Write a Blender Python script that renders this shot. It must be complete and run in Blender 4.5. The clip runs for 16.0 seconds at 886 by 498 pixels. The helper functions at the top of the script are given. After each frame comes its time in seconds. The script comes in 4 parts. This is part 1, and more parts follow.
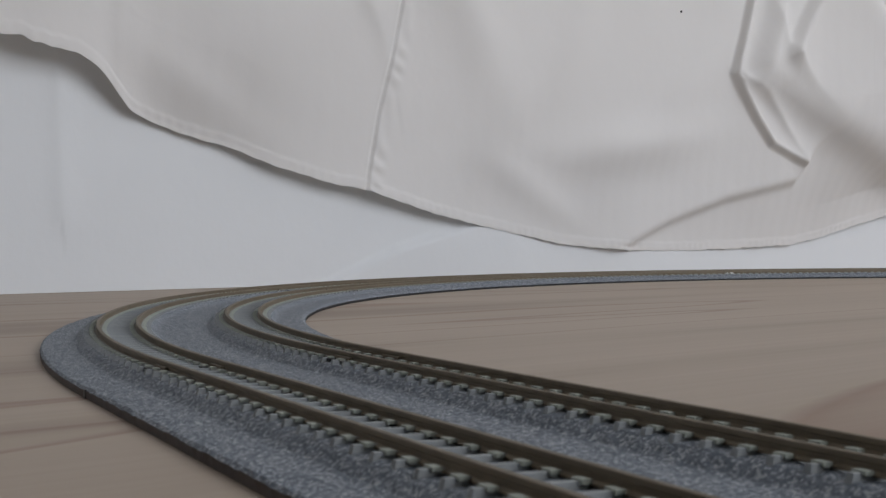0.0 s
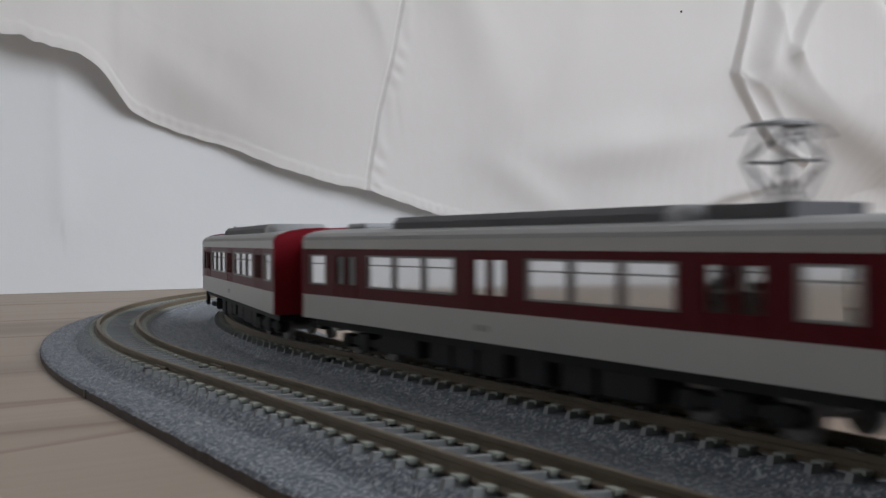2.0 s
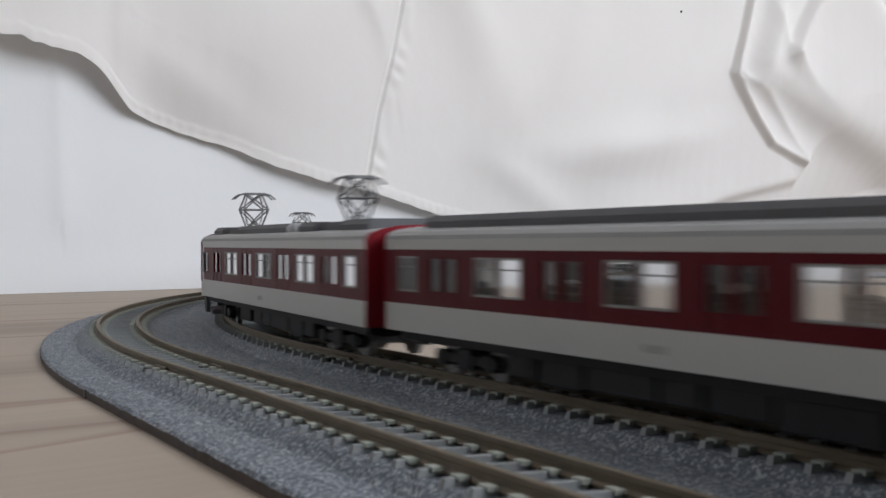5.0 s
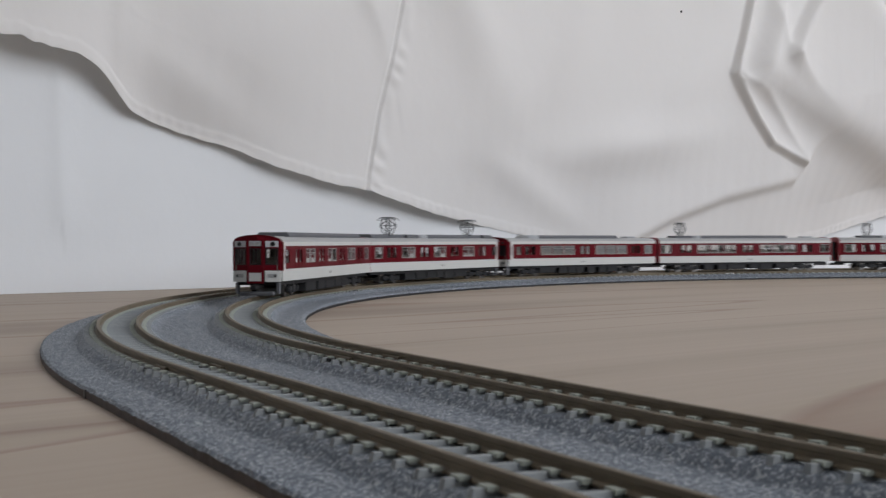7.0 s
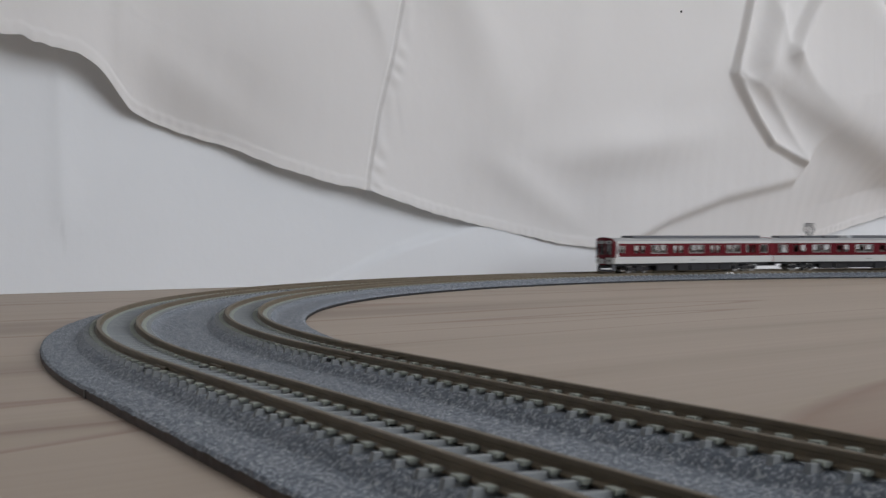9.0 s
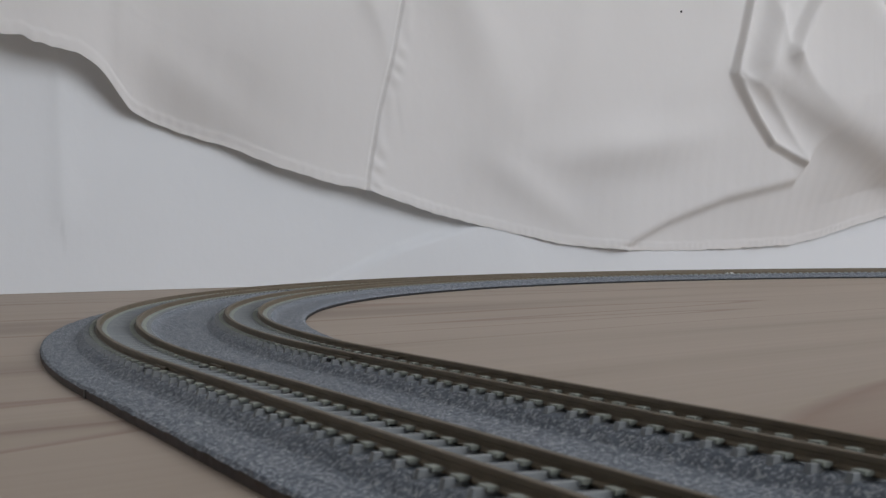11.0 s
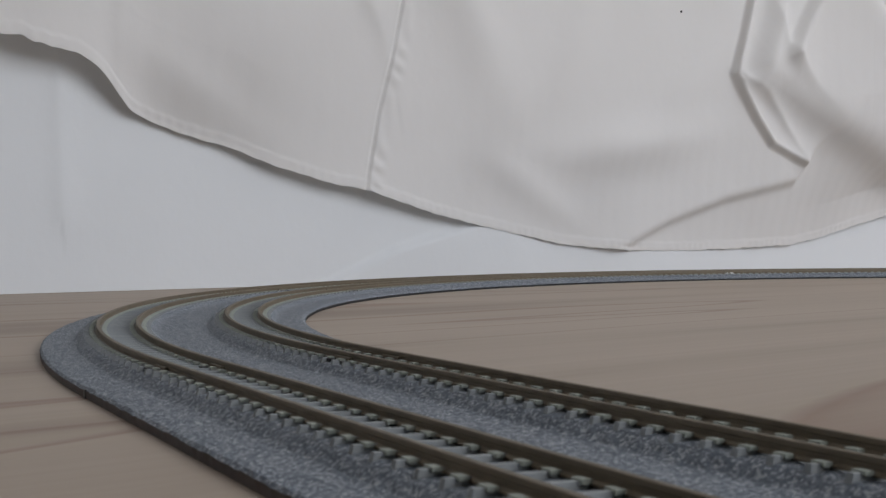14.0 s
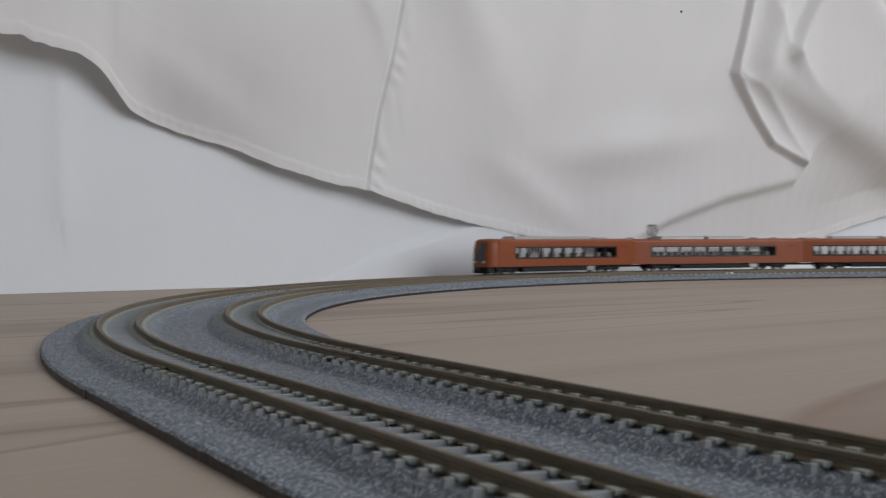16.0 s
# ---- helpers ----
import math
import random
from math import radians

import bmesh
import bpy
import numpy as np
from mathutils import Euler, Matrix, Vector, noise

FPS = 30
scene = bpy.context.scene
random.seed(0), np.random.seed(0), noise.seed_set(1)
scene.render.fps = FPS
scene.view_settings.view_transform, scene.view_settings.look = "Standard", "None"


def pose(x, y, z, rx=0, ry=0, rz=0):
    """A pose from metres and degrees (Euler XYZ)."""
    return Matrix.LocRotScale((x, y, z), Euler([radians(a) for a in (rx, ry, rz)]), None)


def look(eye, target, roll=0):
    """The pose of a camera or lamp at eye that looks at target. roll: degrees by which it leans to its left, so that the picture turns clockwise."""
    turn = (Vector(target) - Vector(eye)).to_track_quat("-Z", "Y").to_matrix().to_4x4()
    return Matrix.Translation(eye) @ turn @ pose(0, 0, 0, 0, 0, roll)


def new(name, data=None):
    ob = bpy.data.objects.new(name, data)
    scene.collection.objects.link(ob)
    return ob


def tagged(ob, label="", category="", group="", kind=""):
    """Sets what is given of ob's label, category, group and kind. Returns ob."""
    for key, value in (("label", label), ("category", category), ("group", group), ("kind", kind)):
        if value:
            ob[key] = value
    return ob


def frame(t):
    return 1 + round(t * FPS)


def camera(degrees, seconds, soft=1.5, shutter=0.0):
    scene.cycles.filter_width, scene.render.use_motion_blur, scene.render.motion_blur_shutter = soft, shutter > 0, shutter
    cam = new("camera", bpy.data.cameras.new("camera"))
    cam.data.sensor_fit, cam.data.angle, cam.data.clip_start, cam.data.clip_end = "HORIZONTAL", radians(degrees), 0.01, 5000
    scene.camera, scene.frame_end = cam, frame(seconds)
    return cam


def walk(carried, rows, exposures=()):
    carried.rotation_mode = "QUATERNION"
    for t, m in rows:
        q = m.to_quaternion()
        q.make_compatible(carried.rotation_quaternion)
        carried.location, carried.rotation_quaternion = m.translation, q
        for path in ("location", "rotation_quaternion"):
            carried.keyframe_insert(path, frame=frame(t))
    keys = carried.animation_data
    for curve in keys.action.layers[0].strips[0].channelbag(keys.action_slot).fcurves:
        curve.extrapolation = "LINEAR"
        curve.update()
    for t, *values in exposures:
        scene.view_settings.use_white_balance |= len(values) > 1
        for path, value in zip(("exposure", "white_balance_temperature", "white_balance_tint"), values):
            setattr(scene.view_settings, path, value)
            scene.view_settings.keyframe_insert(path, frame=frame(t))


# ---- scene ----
# ---------------------------------------------------------------- camera
cam = camera(40.68, 16.0, soft=1.35, shutter=0.5)
EYE_Z = 0.02513
PITCH, ROLL = 0.30385, -0.191
cam_pose = look((0, 0, EYE_Z), (0, math.cos(radians(PITCH)), EYE_Z - math.sin(radians(PITCH))), ROLL)
EXPOSURES = [(0.0, 0.0), (1.5, 0.0), (2.0, 0.15), (2.5, 0.46), (3.0, 0.58), (3.5, 0.66), (4.2, 0.68), (5.2, 0.54), (6.3, 0.36), (7.0, 0.26), (8.0, 0.15),
             (9.2, 0.08), (11.3, 0.0), (16.0, 0.04)]
walk(cam, [(0.0, cam_pose), (16.0, cam_pose)], EXPOSURES)
# a phone lens: near sleepers fall out of focus
cam.data.dof.use_dof = True
cam.data.dof.focus_distance = 0.6
cam.data.dof.aperture_fstop = 145.0

# ---------------------------------------------------------------- world and light
# the back wall runs along U, the room lies on its side V
O = Vector((-0.22246, 0.59976, 0))
U = Vector((0.77444, 0.63264, 0))
V = Vector((0.63264, -0.77444, 0))
FRAME = Matrix(((U.x, V.x, 0, O.x), (U.y, V.y, 0, O.y), (0, 0, 1, 0), (0, 0, 0, 1)))


def place(u, v, z):
    return O + U * u + V * v + Vector((0, 0, z))


world = bpy.data.worlds.new("world")
scene.world = world
world.use_nodes = True
wn = world.node_tree.nodes
sky = wn.new("ShaderNodeTexSky")
sky.sky_type = "NISHITA"
sky.sun_disc = False
sky.sun_elevation = radians(38)
sky.sun_rotation = radians(200)
wn["Background"].inputs["Strength"].default_value = 0.12
world.node_tree.links.new(sky.outputs["Color"], wn["Background"].inputs["Color"])

# daylight in the opening of window_1
WIN_V, WIN_U0, WIN_U1, WIN_Z0, WIN_Z1 = 2.5, 0.0, 2.25, 0.25, 1.95
lamp = bpy.data.lights.new("window_daylight", "AREA")
lamp.shape, lamp.size, lamp.size_y = "RECTANGLE", WIN_U1 - WIN_U0 - 0.1, WIN_Z1 - WIN_Z0 - 0.1
lamp.energy, lamp.color = 43.8, (0.965, 0.985, 1.035)
lamp_ob = new("window_daylight", lamp)
mid = place((WIN_U0 + WIN_U1) / 2, WIN_V - 0.02, (WIN_Z0 + WIN_Z1) / 2)
lamp_ob.matrix_world = look(mid, mid - V)


# ---------------------------------------------------------------- materials
def nodes_of(name):
    m = bpy.data.materials.new(name)
    m.use_nodes = True
    nt = m.node_tree
    return m, nt, nt.nodes["Principled BSDF"]


def paint(name, color, rough=0.45, metal=0.0, var=0.06, scale=400.0, bump=0.0, bscale=3000.0, random_var=0.0, spec=0.5):
    """A surface with two scales of faint variation and a little relief."""
    m, nt, b = nodes_of(name)
    tc = nt.nodes.new("ShaderNodeTexCoord")
    n1 = nt.nodes.new("ShaderNodeTexNoise")
    n1.inputs["Scale"].default_value, n1.inputs["Detail"].default_value = scale, 6
    n2 = nt.nodes.new("ShaderNodeTexNoise")
    n2.inputs["Scale"].default_value, n2.inputs["Detail"].default_value = scale / 9, 3
    nt.links.new(tc.outputs["Object"], n1.inputs["Vector"])
    nt.links.new(tc.outputs["Object"], n2.inputs["Vector"])
    mx = nt.nodes.new("ShaderNodeMath")
    mx.operation = "ADD"
    nt.links.new(n1.outputs["Fac"], mx.inputs[0])
    nt.links.new(n2.outputs["Fac"], mx.inputs[1])
    src = mx.outputs[0]
    if random_var:
        oi = nt.nodes.new("ShaderNodeObjectInfo")
        ra = nt.nodes.new("ShaderNodeMath")
        ra.operation = "MULTIPLY_ADD"
        ra.inputs[1].default_value = random_var
        nt.links.new(oi.outputs["Random"], ra.inputs[0])
        nt.links.new(src, ra.inputs[2])
        src = ra.outputs[0]
    mr = nt.nodes.new("ShaderNodeMapRange")
    mr.inputs["From Min"].default_value, mr.inputs["From Max"].default_value = 0.6, 1.4 + random_var
    mr.inputs["To Min"].default_value, mr.inputs["To Max"].default_value = 1 - var, 1 + var
    nt.links.new(src, mr.inputs["Value"])
    vm = nt.nodes.new("ShaderNodeVectorMath")
    vm.operation = "SCALE"
    vm.inputs[0].default_value = color
    nt.links.new(mr.outputs[0], vm.inputs["Scale"])
    nt.links.new(vm.outputs[0], b.inputs["Base Color"])
    b.inputs["Roughness"].default_value, b.inputs["Metallic"].default_value = rough, metal
    b.inputs["Specular IOR Level"].default_value = spec
    if bump:
        n3 = nt.nodes.new("ShaderNodeTexNoise")
        n3.inputs["Scale"].default_value, n3.inputs["Detail"].default_value = bscale, 4
        nt.links.new(tc.outputs["Object"], n3.inputs["Vector"])
        bp = nt.nodes.new("ShaderNodeBump")
        bp.inputs["Strength"].default_value, bp.inputs["Distance"].default_value = 0.6, bump
        nt.links.new(n3.outputs["Fac"], bp.inputs["Height"])
        nt.links.new(bp.outputs[0], b.inputs["Normal"])
    return m


def ramp(nt, stops):
    r = nt.nodes.new("ShaderNodeValToRGB")
    e = r.color_ramp.elements
    e[0].position, e[0].color = stops[0][0], (*stops[0][1], 1)
    e[1].position, e[1].color = stops[-1][0], (*stops[-1][1], 1)
    for p, c in stops[1:-1]:
        x = e.new(p)
        x.color = (*c, 1)
    return r


def ballast_material():
    m, nt, b = nodes_of("ballast")
    tc = nt.nodes.new("ShaderNodeTexCoord")
    v = nt.nodes.new("ShaderNodeTexVoronoi")
    v.inputs["Scale"].default_value = 2900
    n = nt.nodes.new("ShaderNodeTexNoise")
    n.inputs["Scale"].default_value, n.inputs["Detail"].default_value = 60, 5
    for x in (v, n):
        nt.links.new(tc.outputs["Object"], x.inputs["Vector"])
    sep = nt.nodes.new("ShaderNodeSeparateColor")
    nt.links.new(v.outputs["Color"], sep.inputs[0])
    mix = nt.nodes.new("ShaderNodeMath")
    mix.operation = "MULTIPLY_ADD"
    mix.inputs[1].default_value = 0.25
    nt.links.new(n.outputs["Fac"], mix.inputs[0])
    nt.links.new(sep.outputs[0], mix.inputs[2])
    r = ramp(nt, [(0.1, (0.103, 0.12, 0.145)), (0.55, (0.13, 0.148, 0.176)), (1.0, (0.155, 0.173, 0.202)), (1.06, (0.42, 0.44, 0.46))])
    nt.links.new(mix.outputs[0], r.inputs[0])
    nt.links.new(r.outputs[0], b.inputs["Base Color"])
    b.inputs["Roughness"].default_value = 0.85
    bp = nt.nodes.new("ShaderNodeBump")
    bp.inputs["Strength"].default_value, bp.inputs["Distance"].default_value = 0.5, 0.0002
    nt.links.new(sep.outputs[1], bp.inputs["Height"])
    nt.links.new(bp.outputs[0], b.inputs["Normal"])
    return m


def wood_material():
    m, nt, b = nodes_of("table_wood")
    tc = nt.nodes.new("ShaderNodeTexCoord")
    mp = nt.nodes.new("ShaderNodeMapping")
    mp.inputs["Scale"].default_value = (1.0, 14.0, 1.0)
    nt.links.new(tc.outputs["Object"], mp.inputs["Vector"])
    a = nt.nodes.new("ShaderNodeTexNoise")
    a.inputs["Scale"].default_value, a.inputs["Detail"].default_value = 1.6, 4
    a.inputs["Distortion"].default_value = 0.6
    mp2 = nt.nodes.new("ShaderNodeMapping")
    mp2.inputs["Scale"].default_value = (1.0, 34.0, 1.0)
    nt.links.new(tc.outputs["Object"], mp2.inputs["Vector"])
    c = nt.nodes.new("ShaderNodeTexNoise")
    c.inputs["Scale"].default_value, c.inputs["Detail"].default_value = 9, 5
    d = nt.nodes.new("ShaderNodeTexNoise")
    d.inputs["Scale"].default_value, d.inputs["Detail"].default_value = 0.9, 3
    d.inputs["Distortion"].default_value = 0.7
    nt.links.new(mp.outputs[0], a.inputs["Vector"])
    nt.links.new(mp2.outputs[0], c.inputs["Vector"])
    mp3 = nt.nodes.new("ShaderNodeMapping")
    mp3.inputs["Location"].default_value = (0.3, 0.55, 0.0)
    mp3.inputs["Rotation"].default_value = (0, 0, radians(4))
    mp3.inputs["Scale"].default_value = (1.0, 6.0, 1.0)
    nt.links.new(tc.outputs["Object"], mp3.inputs["Vector"])
    nt.links.new(mp3.outputs[0], d.inputs["Vector"])
    r1 = ramp(nt, [(0.3, (0.275, 0.208, 0.154)), (0.45, (0.36, 0.287, 0.219)), (0.7, (0.405, 0.329, 0.257))])
    nt.links.new(a.outputs["Fac"], r1.inputs[0])
    r2 = ramp(nt, [(0.35, (0.975, 0.97, 0.965)), (0.65, (1.02, 1.02, 1.02))])
    nt.links.new(c.outputs["Fac"], r2.inputs[0])
    r3 = ramp(nt, [(0.492, (1, 1, 1)), (0.5, (0.62, 0.46, 0.40)), (0.503, (1, 1, 1))])
    nt.links.new(d.outputs["Fac"], r3.inputs[0])
    m1 = nt.nodes.new("ShaderNodeMix")
    m1.data_type, m1.blend_type = "RGBA", "MULTIPLY"
    m1.inputs[0].default_value = 1
    nt.links.new(r1.outputs[0], m1.inputs[6])
    nt.links.new(r2.outputs[0], m1.inputs[7])
    m2 = nt.nodes.new("ShaderNodeMix")
    m2.data_type, m2.blend_type = "RGBA", "MULTIPLY"
    m2.inputs[0].default_value = 0.75
    nt.links.new(m1.outputs[2], m2.inputs[6])
    nt.links.new(r3.outputs[0], m2.inputs[7])
    nt.links.new(m2.outputs[2], b.inputs["Base Color"])
    b.inputs["Roughness"].default_value = 0.55
    bp = nt.nodes.new("ShaderNodeBump")
    bp.inputs["Strength"].default_value, bp.inputs["Distance"].default_value = 0.25, 0.0004
    nt.links.new(c.outputs["Fac"], bp.inputs["Height"])
    nt.links.new(bp.outputs[0], b.inputs["Normal"])
    return m


def cloth_material(name, color, through_light=0.0):
    m, nt, b = nodes_of(name)
    tc = nt.nodes.new("ShaderNodeTexCoord")
    w1 = nt.nodes.new("ShaderNodeTexWave")
    w1.bands_direction = "X"
    w1.inputs["Scale"].default_value, w1.inputs["Distortion"].default_value = 420, 1.5
    w2 = nt.nodes.new("ShaderNodeTexWave")
    w2.bands_direction = "Z"
    w2.inputs["Scale"].default_value, w2.inputs["Distortion"].default_value = 420, 1.5
    n = nt.nodes.new("ShaderNodeTexNoise")
    n.inputs["Scale"].default_value, n.inputs["Detail"].default_value = 9, 5
    nb = nt.nodes.new("ShaderNodeTexNoise")
    nb.inputs["Scale"].default_value, nb.inputs["Detail"].default_value = 55, 6
    for x in (w1, w2, n, nb):
        nt.links.new(tc.outputs["Object"], x.inputs["Vector"])
    r = ramp(nt, [(0.3, tuple(c * 0.965 for c in color)), (0.7, color)])
    nt.links.new(n.outputs["Fac"], r.inputs[0])
    nt.links.new(r.outputs[0], b.inputs["Base Color"])
    add = nt.nodes.new("ShaderNodeMath")
    nt.links.new(w1.outputs["Fac"], add.inputs[0])
    nt.links.new(w2.outputs["Fac"], add.inputs[1])
    bp = nt.nodes.new("ShaderNodeBump")
    bp.inputs["Strength"].default_value, bp.inputs["Distance"].default_value = 0.02, 0.0002
    nt.links.new(add.outputs[0], bp.inputs["Height"])
    bp2 = nt.nodes.new("ShaderNodeBump")
    bp2.inputs["Strength"].default_value, bp2.inputs["Distance"].default_value = 0.25, 0.0015
    nt.links.new(nb.outputs["Fac"], bp2.inputs["Height"])
    nt.links.new(bp.outputs[0], bp2.inputs["Normal"])
    nt.links.new(bp2.outputs[0], b.inputs["Normal"])
    b.inputs["Roughness"].default_value = 0.95
    b.inputs["Specular IOR Level"].default_value = 0.2
    if through_light:
        tr = nt.nodes.new("ShaderNodeBsdfTranslucent")
        tr.inputs["Color"].default_value = (0.8, 0.77, 0.72, 1)
        mx = nt.nodes.new("ShaderNodeMixShader")
        mx.inputs[0].default_value = through_light
        nt.links.new(b.outputs[0], mx.inputs[1])
        nt.links.new(tr.outputs[0], mx.inputs[2])
        nt.links.new(mx.outputs[0], nt.nodes["Material Output"].inputs["Surface"])
    return m


def glass_material():
    m, nt, b = nodes_of("train_glass")
    nt.nodes.remove(b)
    out = nt.nodes["Material Output"]
    t = nt.nodes.new("ShaderNodeBsdfTransparent")
    t.inputs[0].default_value = (0.84, 0.83, 0.82, 1)
    g = nt.nodes.new("ShaderNodeBsdfGlossy")
    g.inputs["Roughness"].default_value = 0.06
    fr = nt.nodes.new("ShaderNodeFresnel")
    fr.inputs[0].default_value = 1.45
    mx = nt.nodes.new("ShaderNodeMixShader")
    nt.links.new(fr.outputs[0], mx.inputs[0])
    nt.links.new(t.outputs[0], mx.inputs[1])
    nt.links.new(g.outputs[0], mx.inputs[2])
    nt.links.new(mx.outputs[0], out.inputs["Surface"])
    return m


def glow(name, color, strength):
    m, nt, b = nodes_of(name)
    b.inputs["Base Color"].default_value = (*color, 1)
    b.inputs["Emission Color"].default_value = (*color, 1)
    b.inputs["Emission Strength"].default_value = strength
    return m


M_BALLAST = ballast_material()
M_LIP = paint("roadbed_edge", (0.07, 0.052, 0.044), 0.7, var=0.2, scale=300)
M_RAIL = paint("rail_side", (0.175, 0.14, 0.096), 0.6, 0.1, 0.2, 250, spec=0.35)
M_HEAD = paint("rail_head", (0.16, 0.13, 0.092), 0.62, 0.15, 0.2, 300, spec=0.35)
M_SLEEPER = paint("concrete_sleeper", (0.32, 0.335, 0.335), 0.85, 0, 0.14, 900, 0.0001, 6000, 0.5)
M_CLIP = paint("rail_fastening", (0.40, 0.425, 0.37), 0.75, 0, 0.14, 900, random_var=0.4)
M_WOOD = wood_material()
M_CLOTH = cloth_material("cotton_sheet", (0.875, 0.845, 0.82), 0.2)
M_BACK = cloth_material("white_backing", (0.755, 0.76, 0.765))
M_ROOMWALL = paint("room_paint", (0.2, 0.2, 0.203), 0.9, 0, 0.03, 6, 0.0005, 200)
M_CEILING = paint("ceiling_paint", (0.70, 0.70, 0.70), 0.9, 0, 0.03, 6, 0.0005, 200)
M_FLOOR = paint("room_floor", (0.30, 0.22, 0.15), 0.5, 0, 0.15, 5)
M_WHITE = paint("train_white", (0.55, 0.55, 0.525), 0.42, 0, 0.03, 500, spec=0.3)
M_RED = paint("train_maroon", (0.105, 0.004, 0.009), 0.42, 0, 0.05, 500, spec=0.1)
M_REDEND = paint("train_red_end", (0.22, 0.005, 0.014), 0.45, 0, 0.05, 500, spec=0.25)
M_ROOF = paint("train_roof", (0.36, 0.36, 0.355), 0.6, 0, 0.05, 600)
M_AC = paint("roof_unit", (0.12, 0.122, 0.13), 0.65, 0, 0.08, 700, spec=0.3)
M_ACLIGHT = paint("roof_unit_light", (0.36, 0.37, 0.38), 0.5, 0, 0.05, 700)
M_UNDER = paint("underframe_grey", (0.022, 0.022, 0.023), 0.65, 0, 0.15, 600, spec=0.25)
M_INSIDE = paint("interior_grey", (0.13, 0.115, 0.10), 0.7, 0, 0.1, 600)
M_INWALL = paint("interior_wall", (0.30, 0.28, 0.25), 0.7, 0, 0.05, 600)
M_STEEL = paint("pantograph_metal", (0.16, 0.16, 0.16), 0.4, 0.6, 0.08, 800)
M_WHEEL = paint("wheel_metal", (0.22, 0.21, 0.2), 0.4, 0.8, 0.1, 800)
M_BLACK = paint("black_trim", (0.012, 0.012, 0.013), 0.35, 0, 0.1, 500)
M_DARKGLASS = paint("dark_glazing", (0.075, 0.075, 0.075), 0.2, 0, 0.05, 500)
M_GLASS = glass_material()
M_SIGN = paint("sign_white", (0.48, 0.49, 0.5), 0.4, 0, 0.02, 500)
M_GREYMARK = paint("grey_marking", (0.30, 0.30, 0.29), 0.5)
M_ORANGE = paint("train_orange", (0.265, 0.066, 0.02), 0.4, 0, 0.05, 500, spec=0.3)
M_SILVER = paint("train_silver", (0.45, 0.44, 0.43), 0.35, 0.4, 0.05, 600)
M_JOINER = paint("rail_joiner", (0.75, 0.74, 0.70), 0.25, 0.9, 0.05, 500)
M_TAIL = glow("tail_light_red", (1.0, 0.02, 0.05), 3.0)
M_LAMP = glow("white_lamp", (1.0, 0.95, 0.85), 4.0)


# ---------------------------------------------------------------- mesh helpers
def finish(bm, name, mats, smooth=False):
    me = bpy.data.meshes.new(name)
    bmesh.ops.recalc_face_normals(bm, faces=bm.faces)
    bm.to_mesh(me)
    bm.free()
    for m in mats if isinstance(mats, (list, tuple)) else [mats]:
        me.materials.append(m)
    if smooth:
        me.polygons.foreach_set("use_smooth", [True] * len(me.polygons))
    return me


def part(name, bm, material, parent, label="", smooth=False):
    ob = new(name, finish(bm, name, material, smooth))
    ob.parent = parent
    if label:
        ob["label"] = label
    return ob


def cuboid(bm, x0, x1, y0, y1, z0, z1, bevel=0.0, mat=0):
    vs = [bm.verts.new(c) for c in ((x0, y0, z0), (x1, y0, z0), (x1, y1, z0), (x0, y1, z0), (x0, y0, z1), (x1, y0, z1), (x1, y1, z1), (x0, y1, z1))]
    fs = [bm.faces.new([vs[i] for i in q]) for q in ((3, 2, 1, 0), (4, 5, 6, 7), (0, 1, 5, 4), (1, 2, 6, 5), (2, 3, 7, 6), (3, 0, 4, 7))]
    for f in fs:
        f.material_index = mat
    if bevel:
        es = {e for f in fs for e in f.edges}
        bmesh.ops.bevel(bm, geom=list(es), offset=bevel, segments=2, affect="EDGES", profile=0.5)
    return bm


def block(*a, **k):
    return cuboid(bmesh.new(), *a, **k)


def rod(bm, a, b, r, n=6):
    a, b = Vector(a), Vector(b)
    q = (b - a).to_track_quat("Z", "Y").to_matrix()
    ring = [[bm.verts.new(p + q @ Vector((r * math.cos(i * 2 * math.pi / n), r * math.sin(i * 2 * math.pi / n), 0))) for i in range(n)] for p in (a, b)]
    for i in range(n):
        bm.faces.new((ring[0][i], ring[0][(i + 1) % n], ring[1][(i + 1) % n], ring[1][i]))
    bm.faces.new(ring[0][::-1])
    bm.faces.new(ring[1])
    return bm


def prism(bm, outline, x0, x1, mat=0, cap=True):
    """An outline of (y, z) drawn out along x."""
    a = [bm.verts.new((x0, y, z)) for y, z in outline]
    b = [bm.verts.new((x1, y, z)) for y, z in outline]
    n = len(outline)
    fs = [bm.faces.new((a[i], a[(i + 1) % n], b[(i + 1) % n], b[i])) for i in range(n)]
    if cap:
        fs += [bm.faces.new(a[::-1]), bm.faces.new(b)]
    for f in fs:
        f.material_index = mat
    return bm


MM = 0.001


# ---------------------------------------------------------------- the loop of track
CX, CY, R_OUT = 0.35511, 0.4187, 0.4526
SPACING = 0.03315
TH0 = radians(208.04)
STRAIGHT = 1.1
RAIL_Z, CANT = 0.00519, 0.00033


